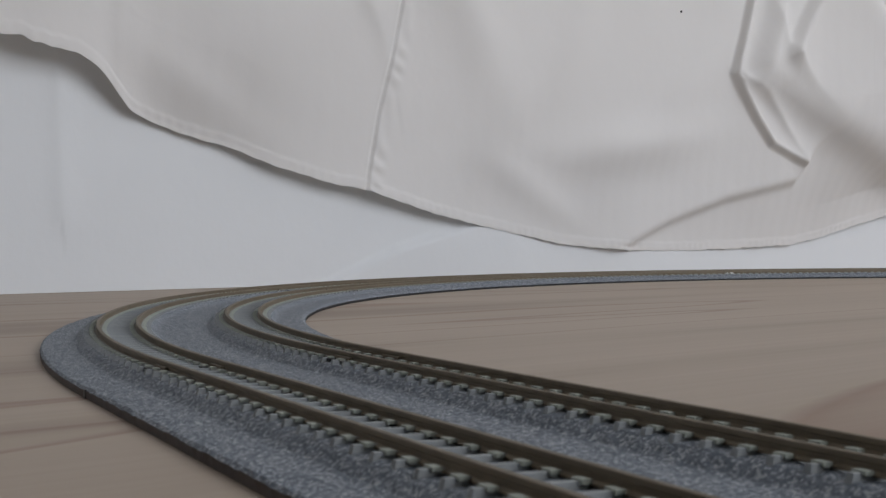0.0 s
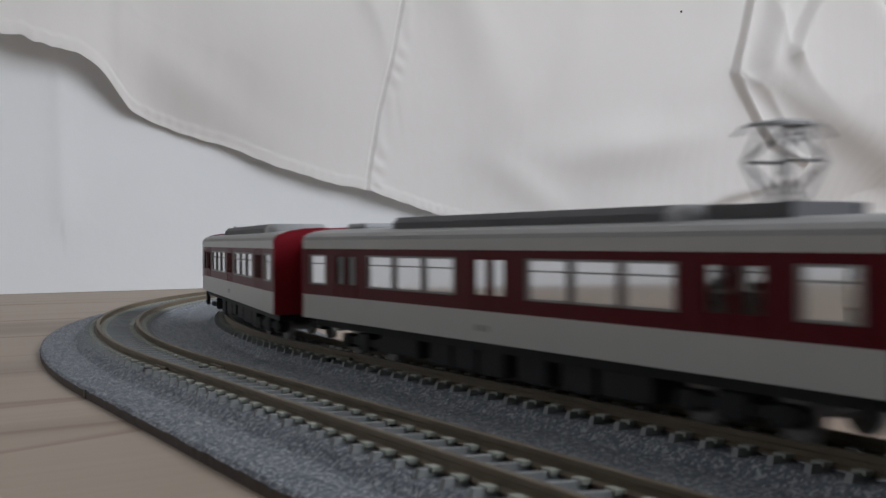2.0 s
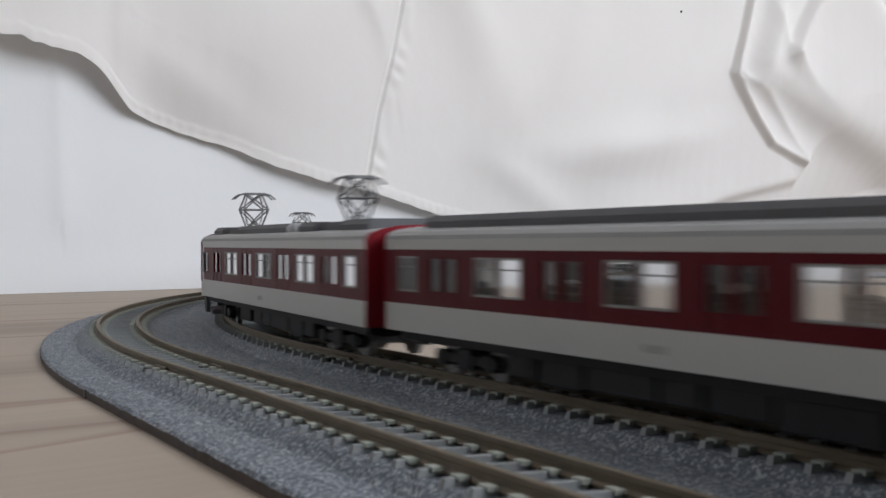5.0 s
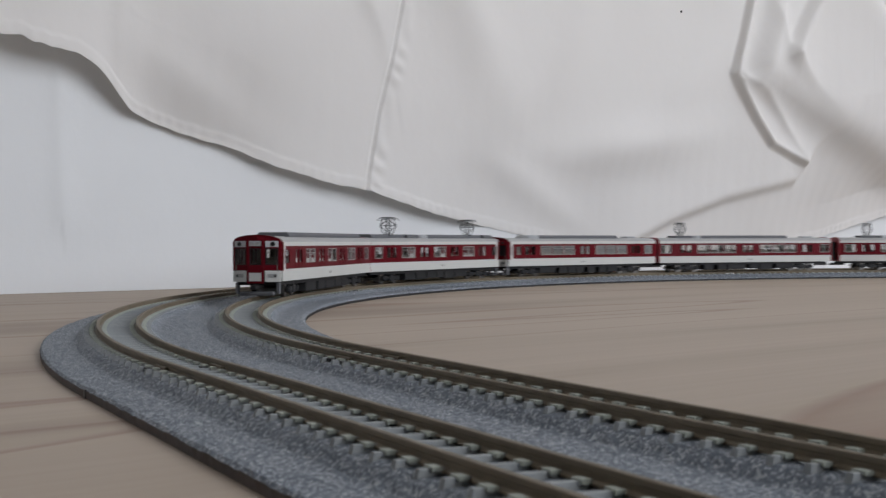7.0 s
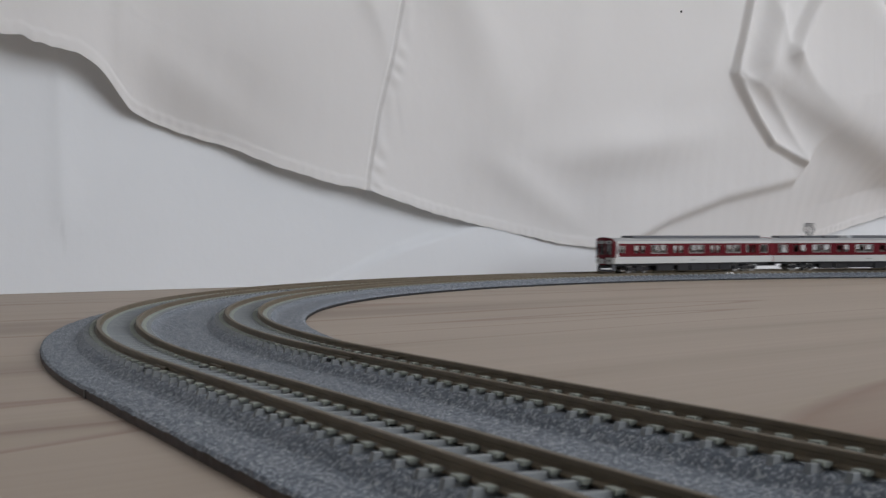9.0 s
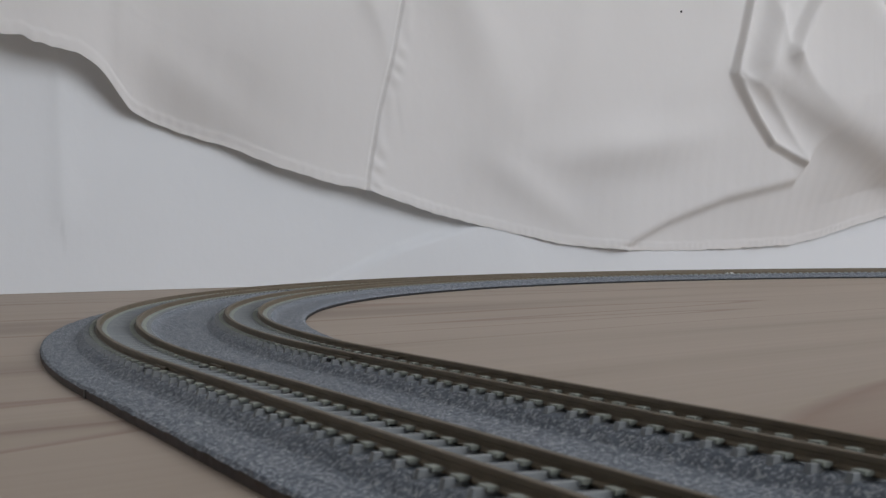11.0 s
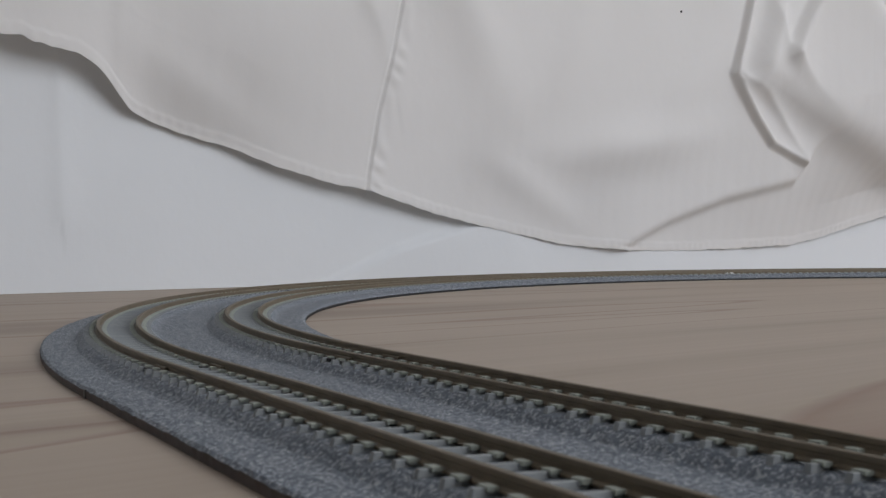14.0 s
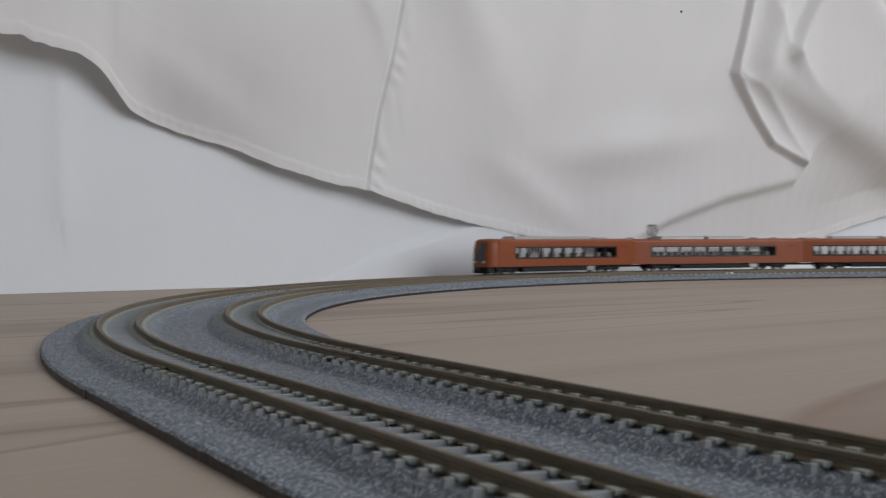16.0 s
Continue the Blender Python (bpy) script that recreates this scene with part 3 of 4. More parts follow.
def panel(bm, x0, x1, z0, z1, side, thick=0.45, out=0.0, mat=0):
    y1 = side * (WIDE + out)
    y0 = side * (WIDE - thick)
    cuboid(bm, x0 * MM, x1 * MM, min(y0, y1) * MM, max(y0, y1) * MM, z0 * MM, z1 * MM, 0, mat)


def build_bogie(parent, x):
    bogie = new("bogie")
    bogie.parent = parent
    bogie.location = (x * MM, 0, 0)
    bm = bmesh.new()
    for s in (-1, 1):
        y = s * 6.4
        cuboid(bm, -9.5 * MM, 9.5 * MM, (y - 0.6) * MM, (y + 0.6) * MM, 2.2 * MM, 3.5 * MM, 0.0002)
        for a in (-7, 7):
            cuboid(bm, (a - 1.5) * MM, (a + 1.5) * MM, (y - 0.9) * MM, (y + 0.9) * MM, 1.6 * MM, 3.9 * MM, 0.0002)
        cuboid(bm, -2.4 * MM, 2.4 * MM, (y - 1.0) * MM, (y + 1.0) * MM, 1.4 * MM, 4.4 * MM, 0.0003)
    cuboid(bm, -3 * MM, 3 * MM, -5.8 * MM, 5.8 * MM, 2.4 * MM, 4.6 * MM)
    part("bogie_frame", bm, M_UNDER, bogie)
    for a in (-7, 7):
        bm = bmesh.new()
        for s in (-1, 1):
            rod(bm, (a * MM, s * 4.0 * MM, 2.8 * MM), (a * MM, s * 5.1 * MM, 2.8 * MM), 2.8 * MM, 16)
        rod(bm, (a * MM, -4.5 * MM, 2.8 * MM), (a * MM, 4.5 * MM, 2.8 * MM), 0.7 * MM, 8)
        part("wheelset", bm, M_WHEEL, bogie, "steel wheels")
    return bogie


def build_pantograph(parent, x, base_z):
    pan = new("pantograph")
    pan.parent = parent
    pan.location = (x * MM, 0, base_z * MM)
    bm = bmesh.new()
    for s in (-1, 1):
        cuboid(bm, -6.5 * MM, 6.5 * MM, (s * 4.6 - 0.5) * MM, (s * 4.6 + 0.5) * MM, -0.4 * MM, 1.1 * MM)
        cuboid(bm, (s * 5.0 - 1.2) * MM, (s * 5.0 + 1.2) * MM, -4.4 * MM, 4.4 * MM, -0.4 * MM, 1.2 * MM)
    for a in (-5, 5):
        for s in (-4.6, 4.6):
            rod(bm, (a * MM, s * MM, -0.2 * MM), (a * MM, s * MM, 0.6 * MM), 0.6 * MM, 8)
    part("base_frame", bm, M_AC, pan, "dark roof equipment under the pantograph")
    r = 0.21 * MM
    top = 9.5
    knee = 5.6

    def bar(name, p, q):
        part(name, rod(bmesh.new(), [c * MM for c in p], [c * MM for c in q], r), M_STEEL, pan)
    for e in (-1, 1):
        for s in (-1, 1):
            bar("lower_arm", (e * 1.0, s * 1.6, 1.0), (e * 2.6, s * 3.1, knee))
            bar("upper_arm", (e * 2.6, s * 3.1, knee), (e * 1.2, s * 1.8, top))
            bar("brace", (e * 2.6, s * -3.1, knee), (e * 1.2, s * 1.8, top))
            bar("lower_brace", (e * 1.0, s * -1.6, 1.0), (e * 2.6, s * 3.1, knee))
        bar("knee_rod", (e * 2.6, -3.1, knee), (e * 2.6, 3.1, knee))
        bar("pivot_rod", (e * 1.0, -2.4, 1.0), (e * 1.0, 2.4, 1.0))
    bm = bmesh.new()
    for e in (-1.5, 1.5):
        cuboid(bm, (e - 0.35) * MM, (e + 0.35) * MM, -2.6 * MM, 2.6 * MM, (top - 0.1) * MM, (top + 0.35) * MM)
        for s in (-1, 1):
            rod(bm, (e * MM, s * 2.6 * MM, (top + 0.1) * MM), (e * MM, s * 4.0 * MM, (top - 0.3) * MM), 0.22 * MM)
            rod(bm, (e * MM, s * 4.0 * MM, (top - 0.3) * MM), (e * MM, s * 5.2 * MM, (top - 1.3) * MM), 0.2 * MM)
    for s in (-2.0, 2.0):
        rod(bm, (-1.5 * MM, s * MM, top * MM), (1.5 * MM, s * MM, top * MM), r)
    part("collector_head", bm, M_STEEL, pan)
    return pan


ROOF = [(9.3, 20.3), (9.15, 20.9), (8.4, 21.5), (6.5, 22.0), (3.5, 22.35), (0, 22.45), (-3.5, 22.35), (-6.5, 22.0), (-8.4, 21.5), (-9.15, 20.9), (-9.3, 20.3)]


def ac_unit(parent, x0, x1, z0=21.8, z1=23.9, w=6.3, mat=None, cap=0.0):
    """A roof unit from x0 to x1; cap: length of the pale rounded end at x0 (below zero: at x1)."""
    def outline(k):
        ww, top = w - 0.8 * k, z1 - 0.8 * k
        return [(y * MM, z * MM) for y, z in ((ww, z0), (ww, top - 0.9), (ww - 0.9, top), (-(ww - 0.9), top), (-ww, top - 0.9), (-ww, z0))]
    bm = bmesh.new()
    prism(bm, outline(0), x0 * MM, x1 * MM)
    unit = part("air_conditioner", bm, mat or M_AC, parent, "long dark grey roof unit" if not mat else "long silver roof unit")
    if cap:
        bm = bmesh.new()
        start = x0 if cap > 0 else x1
        rings = [[bm.verts.new(((start - cap * a) * MM, y, z)) for y, z in outline(k)] for a, k in ((0, 0), (0.6, 0.0), (0.85, 0.5), (1, 1.6))]
        for p, q in zip(rings, rings[1:]):
            for i in range(5):
                bm.faces.new((p[i], p[i + 1], q[i + 1], q[i]))
        bm.faces.new(rings[0][::-1])
        bm.faces.new(rings[-1])
        part("end_cowl", bm, M_ACLIGHT, unit, "pale rounded end cowl", True)
    return unit


def window_layout(cab, doors, end):
    """Openings along one side: centre, half width and kind."""
    out = []
    for c in doors:
        out += [(c - 2.45, 2.05, "door"), (c + 2.45, 2.05, "door")]
    if len(doors) == 3:
        for c in (-24.6, 24.6):
            out += [(c - 10.2, 4.75, "window"), (c, 4.75, "window"), (c + 10.2, 4.75, "window")]
        out.append((-end, 3.8, "window"))
        out.append((58.0, 2.4, "door") if cab else (end, 3.8, "window"))
    else:
        for c in (-32.8, -1.2, 30.4):
            out += [(c - 3.3, 3.0, "window"), (c + 3.3, 3.0, "window")]
        out += [(-60.3, 3.2, "window"), (60.3, 2.8, "door") if cab else (60.3, 3.2, "window")]
    return sorted(out)


DOORS_THREE, DOORS_FOUR = (-48.5, 0.0, 48.5), (-48.6, -17.0, 14.6, 46.2)


def build_red_car(cab, pantos, acs, label, vents=(), antenna=False, tail=False, doors=DOORS_THREE, length=1.0, end=61.2):
    car = new("train_car")
    tagged(car, label, "train car", "red and white model train")
    zs, zm, zt, ze = 6.1, 10.4, 18.75, 20.3
    sill, headz = 12.3, 17.7
    wins = window_layout(cab, doors, end)
    x1 = HALF - (6.3 if cab else 0.6)
    x0 = -HALF + 0.6
    for side in (1, -1):
        bm = bmesh.new()
        panel(bm, -HALF + 0.6, HALF - (2.9 if cab else 0.6), zs, zm, side)
        panel(bm, -HALF + 0.6, HALF - (2.9 if cab else 0.6), zt, ze, side)
        if cab:
            panel(bm, x1, HALF - 2.9, zm, zt, side)
        part("side_panel", bm, M_WHITE, car, "off-white lower and upper side bands")
        if cab:
            bm = bmesh.new()
            panel(bm, HALF - 6.0, HALF - 4.3, 12.4, 17.6, side, 0.1, 0.03)
            part("cab_side_window", bm, M_GREYMARK, car, "grey cab side window")
            bm = bmesh.new()
            panel(bm, HALF - 4.1, HALF - 2.6, 9.9, 20.25, side, 0.2, 0.03)
            part("corner_post", bm, M_RED, car, "maroon corner of the cab")
        bm = bmesh.new()
        panel(bm, x0, x1, zm, sill, side)
        panel(bm, x0, x1, headz, zt, side)
        prev = x0
        for c, hw, _ in wins:
            panel(bm, prev, c - hw, sill, headz, side)
            prev = c + hw
        panel(bm, prev, x1, sill, headz, side)
        # door leaves stand a little proud, with a dark joint
        for c in doors:
            for a in (c - 4.3, c, c + 4.3):
                panel(bm, a - 0.12, a + 0.12, zm, zt, side, 0.1, 0.1)
        part("window_band", bm, M_RED, car, "glossy maroon window band")
        # grey inner lining with the same openings
        bm = bmesh.new()
        y0, y1 = sorted((side * (WIDE - 0.75), side * (WIDE - 0.5)))
        prev = x0 + 0.1
        for c, hw, _ in wins:
            cuboid(bm, prev * MM, (c - hw) * MM, y0 * MM, y1 * MM, sill * MM, headz * MM)
            prev = c + hw
        cuboid(bm, prev * MM, (x1 - 0.1) * MM, y0 * MM, y1 * MM, sill * MM, headz * MM)
        cuboid(bm, (x0 + 0.1) * MM, (x1 - 0.1) * MM, y0 * MM, y1 * MM, (zs + 0.2) * MM, sill * MM)
        cuboid(bm, (x0 + 0.1) * MM, (x1 - 0.1) * MM, y0 * MM, y1 * MM, headz * MM, (ze - 0.2) * MM)
        part("inner_lining", bm, M_INWALL, car, "grey inner lining")
        for c, hw, kind in wins:
            w = new("window")
            w.parent = car
            bm = bmesh.new()
            y = side * (WIDE - 0.2)
            vs = [bm.verts.new(v) for v in ((( c - hw) * MM, y * MM, sill * MM), ((c + hw) * MM, y * MM, sill * MM), ((c + hw) * MM, y * MM, headz * MM), ((c - hw) * MM, y * MM, headz * MM))]
            bm.faces.new(vs)
            pane = part("pane", bm, M_GLASS, w)
            pane.visible_shadow = False
            bm = bmesh.new()
            f = 0.3
            panel(bm, c - hw, c + hw, headz - f, headz, side, 0.3, 0.06)
            panel(bm, c - hw, c + hw, sill, sill + f, side, 0.3, 0.06)
            panel(bm, c - hw, c - hw + f, sill + f, headz - f, side, 0.3, 0.06)
            panel(bm, c + hw - f, c + hw, sill + f, headz - f, side, 0.3, 0.06)
            if kind == "window":
                panel(bm, c - hw, c + hw, headz - 1.7, headz - 1.5, side, 0.3, 0.0)
            part("window_frame", bm, M_GREYMARK if kind == "window" else M_RED, w)
        # small plates on the lower band: unreadable lettering as bars
        bm = bmesh.new()
        for a in (-4.0, -2.6, -1.2):
            panel(bm, a + 4, a + 4.9, 7.6, 8.5, side, 0.1, 0.03)
        part("number_plate", bm, M_GREYMARK, car, "small grey lettering bars")
    # roof
    bm = bmesh.new()
    prism(bm, [(y * MM, z * MM) for y, z in ROOF], (-HALF + 0.6) * MM, (HALF - (2.9 if cab else 0.6)) * MM)
    part("roof", bm, M_ROOF, car, "pale grey curved roof")
    for a, b, cap in acs:
        ac_unit(car, a, b, cap=cap)
    for a in vents:
        part("roof_box", block((a - 4) * MM, (a + 4) * MM, -3.2 * MM, 3.2 * MM, 22.1 * MM, 23.3 * MM, 0.0005), M_ACLIGHT, car, "small pale roof box")
    for a in pantos:
        build_pantograph(car, a, 22.6)
    if antenna:
        bm = bmesh.new()
        rod(bm, (64.0 * MM, 0, 22.2 * MM), (64.0 * MM, 0, 24.6 * MM), 0.18 * MM)
        cuboid(bm, 63.2 * MM, 64.8 * MM, -0.3 * MM, 0.3 * MM, 24.3 * MM, 24.8 * MM)
        part("antenna", bm, M_STEEL, car)
    # ends
    def end_wall(x_in, x_out, mat, name):
        bm = bmesh.new()
        o = [(WIDE, zs), (WIDE, 20.2), (8.6, 21.3), (6.5, 22.1), (3.5, 22.6), (0, 22.75), (-3.5, 22.6), (-6.5, 22.1), (-8.6, 21.3), (-WIDE, 20.2), (-WIDE, zs)]
        prism(bm, [(y * MM, z * MM) for y, z in o], min(x_in, x_out) * MM, max(x_in, x_out) * MM)
        return part(name, bm, mat, car)
    e = end_wall(-HALF, -HALF + 0.6, M_REDEND, "end_wall")
    e["label"] = "deep red end wall"
    part("gangway", block(-(HALF + 1.6) * MM, -HALF * MM, -3.6 * MM, 3.6 * MM, 7.0 * MM, 19.5 * MM, 0.0003), M_UNDER, car, "dark gangway bellows")
    if not cab:
        e = end_wall(HALF, HALF - 0.6, M_REDEND, "end_wall")
        e["label"] = "deep red end wall"
        part("gangway", block(HALF * MM, (HALF + 1.6) * MM, -3.6 * MM, 3.6 * MM, 7.0 * MM, 19.5 * MM, 0.0003), M_UNDER, car, "dark gangway bellows")
    else:
        build_cab(car, HALF, tail)
    # inside: partitions, floor and seats
    part("interior_floor", block(-66 * MM, 62 * MM, -8.6 * MM, 8.6 * MM, 6.0 * MM, 9.6 * MM), M_INSIDE, car)
    rng = random.Random(5 + len(vents) + len(pantos))
    bm = bmesh.new()
    for y in (-1, 1):
        cuboid(bm, -44 * MM, 44 * MM, (y * 7.3 - 1.1) * MM, (y * 7.3 + 1.1) * MM, 9.6 * MM, 13.5 * MM, 0.0003)
        c = -41.0
        while c < 42:
            cuboid(bm, (c - 1.6) * MM, (c + 1.6) * MM, (y * 7.3 - 0.9) * MM, (y * 7.3 + 0.9) * MM, 13.4 * MM, rng.uniform(13.9, 14.7) * MM, 0.0003)
            c += rng.choice((3.6, 4.4, 7.5))
    part("seat", bm, M_INSIDE, car, "dark moulded seats")
    bm = bmesh.new()
    for c in ((-64,) if cab else (-64, 64)):
        cuboid(bm, (c - 0.4) * MM, (c + 0.4) * MM, -8.6 * MM, 8.6 * MM, 9.6 * MM, 20 * MM)
    part("partition", bm, M_INWALL, car)
    # underframe
    bm = bmesh.new()
    cuboid(bm, -66 * MM, 66 * MM, -7.8 * MM, 7.8 * MM, 4.7 * MM, 5.9 * MM)
    part("underframe", bm, M_UNDER, car)
    rng = random.Random(int(abs(acs[0][0]) * 7) if acs else 3)
    for s in (-1, 1):
        a = -33.0
        while a < 27:
            w = rng.choice((7.0, 10.0, 14.0))
            lowz = rng.choice((1.2, 1.4, 1.8))
            part("equipment_box", block(a * MM, (a + w) * MM, (s * 5.6 - 1.9) * MM, (s * 5.6 + 1.9) * MM, lowz * MM, 4.9 * MM, 0.0003), M_UNDER, car)
            a += w + rng.choice((0.6, 0.8, 1.0, 3.5))
    bogies = [build_bogie(car, -BOGIE_X), build_bogie(car, BOGIE_X)]
    for sx in (-1, 1):
        part("coupler", block(min(sx * 62, sx * 72.2) * MM, max(sx * 62, sx * 72.2) * MM, -1.0 * MM, 1.0 * MM, 3.3 * MM, 4.9 * MM, 0.0003), M_BLACK, car)
    car.scale = (length, 1, 1)
    return car, bogies


SWEPT = ("cab_front", "pane", "window_frame", "front_panel", "lamp_case", "marker_lamp", "headlight_panel", "headlight", "destination_sign", "end_door")


def build_cab(car, x, tail):
    """The slightly swept-back maroon cab face with three windows, sign boxes and off-white lower panels."""
    def plate(name, mat, y0, y1, z0, z1, d0, d1, label="", bevel=0.0, parent=None):
        return part(name, block((x + d0) * MM, (x + d1) * MM, y0 * MM, y1 * MM, z0 * MM, z1 * MM, bevel), mat, parent or car, label)
    bm = bmesh.new()
    o = [(WIDE, 9.0), (WIDE, 20.2), (8.6, 21.4), (6.5, 22.2), (3.5, 22.7), (0, 22.85), (-3.5, 22.7), (-6.5, 22.2), (-8.6, 21.4), (-WIDE, 20.2), (-WIDE, 9.0)]
    # frame of the face: pieces round the openings
    def bar(y0, y1, z0, z1):
        cuts = [y0] + [c for c in (-8.3, -6.0, -3.6, -2.6, 2.6, 3.6, 6.0, 8.3) if y0 < c < y1] + [y1]
        for a, b in zip(cuts, cuts[1:]):
            cuboid(bm, (x - 1.25) * MM, x * MM, a * MM, b * MM, z0 * MM, z1 * MM)
    bar(-WIDE, WIDE, 9.9, 12.0)
    for y0, y1 in ((-WIDE, -8.3), (-3.6, -2.2), (2.2, 3.6), (8.3, WIDE)):
        bar(y0, y1, 12.0, 18.0)
    prism(bm, [(y * MM, z * MM) for y, z in [(WIDE, 18.0)] + o[1:-1] + [(y, 18.0) for y in (-WIDE, -6.0, -2.6, 2.6, 6.0)]], (x - 1.25) * MM, x * MM)
    part("cab_front", bm, M_RED, car, "maroon cab front with swept-back corners")
    for y0, y1 in ((-8.3, -3.6), (-2.2, 2.2), (3.6, 8.3)):
        w = new("cab_window")
        w.parent = car
        p = plate("pane", M_BLACK if tail else M_GLASS, y0, y1, 12.0, 18.0, -0.5, -0.42, parent=w)
        p.visible_shadow = False
        g = 0.35
        bmf = bmesh.new()
        for a, b, c, d in ((y0, y0 + g, 12, 18), (y1 - g, y1, 12, 18), (y0 + g, y1 - g, 12, 12 + g), (y0 + g, y1 - g, 18 - g, 18)):
            cuboid(bmf, (x - 0.4) * MM, (x + 0.05) * MM, a * MM, b * MM, c * MM, d * MM)
        part("window_frame", bmf, M_BLACK, w)
    for s in (-1, 1):
        y0, y1 = sorted((s * 3.4, s * WIDE))
        plate("front_panel", M_WHITE, y0, y1, 5.9, 10.0, -0.6, 0.12, "off-white lower front panel", 0.0002)
        y0, y1 = sorted((s * 4.6, s * 7.9))
        lamp_case = plate("lamp_case", M_GREYMARK, y0, y1, 7.5, 8.8, 0.12, 0.32)
        y0, y1 = sorted((s * 6.9, s * 7.6))
        plate("marker_lamp", M_BLACK, y0, y1, 7.7, 8.5, 0.32, 0.45, parent=lamp_case)
        y0, y1 = sorted((s * 3.7, s * 8.4))
        hs = plate("headlight_panel", M_REDEND if tail else M_SIGN, y0, y1, 18.4, 20.6, -0.02, 0.1, "red upper lamp panel" if tail else "pale upper lamp panel")
        bm2 = bmesh.new()
        rod(bm2, ((x + 0.1) * MM, s * 6.4 * MM, 19.5 * MM), ((x + 0.3) * MM, s * 6.4 * MM, 19.5 * MM), 0.85 * MM, 14)
        part("headlight", bm2, M_BLACK, hs, "dark round headlight")
    door = plate("end_door", M_RED, -3.2, 3.2, 5.3, 12.0, -0.1, 0.35, "maroon end door frame", 0.0003)
    plate("door_panel", M_WHITE, -2.3, 2.3, 6.2, 9.2, 0.35, 0.45, "off-white lower door panel", parent=door)
    if tail:
        plate("tail_light", M_TAIL, -3.9, 0.2, 9.3, 10.1, 0.35, 0.75, "lit red tail lamp", parent=door)
    for s in (-1, 1):
        y0, y1 = sorted((s * 2.3, s * 3.2))
        plate("door_post", M_RED, y0, y1, 12.0, 20.9, 0.0, 0.35, parent=door)
    sign = plate("destination_sign", M_DARKGLASS if tail else M_SIGN, -2.3, 2.3, 18.8, 20.6, 0.0, 0.14, "dark destination sign with grey bars" if tail else "white destination sign with grey bars")
    bm3 = bmesh.new()
    for y in (-1.7, -0.9, 0.2, 1.0):
        cuboid(bm3, (x + 0.14) * MM, (x + 0.18) * MM, (y - 0.25) * MM, (y + 0.35) * MM, 19.2 * MM, 20.2 * MM)
    part("lettering_bar", bm3, M_GREYMARK, sign)
    bm4 = bmesh.new()
    cuboid(bm4, (x - 4) * MM, (x - 0.5) * MM, -6.5 * MM, 6.5 * MM, 1.0 * MM, 2.4 * MM, 0.0004)
    cuboid(bm4, (x - 4) * MM, (x - 2) * MM, -8.2 * MM, -7.2 * MM, 1.6 * MM, 5.6 * MM)
    cuboid(bm4, (x - 4) * MM, (x - 2) * MM, 7.2 * MM, 8.2 * MM, 1.6 * MM, 5.6 * MM)
    part("snow_guard", bm4, M_AC, car, "grey guard plate under the cab")
    # the face sweeps back from the door towards both corners
    for ob in [c for c in car.children_recursive if c.type == "MESH" and not c.name.startswith(("side_panel", "roof"))]:
        if ob.name.split(".")[0] in SWEPT and ob.parent in [car] + list(car.children):
            for v in ob.data.vertices:
                if v.co.x > (x - 3) * MM:
                    v.co.x -= 1.65 * MM * max(0.0, (abs(v.co.y) / MM - 2.6) / 6.7) ** 1.2
                    v.co.y *= 1 - 0.03 * max(0.0, (abs(v.co.y) / MM - 2.6) / 6.7)
    part("cab_desk", block((x - 5) * MM, (x - 1.2) * MM, -8 * MM, 8 * MM, 9.5 * MM, 12.2 * MM), M_INSIDE, car)


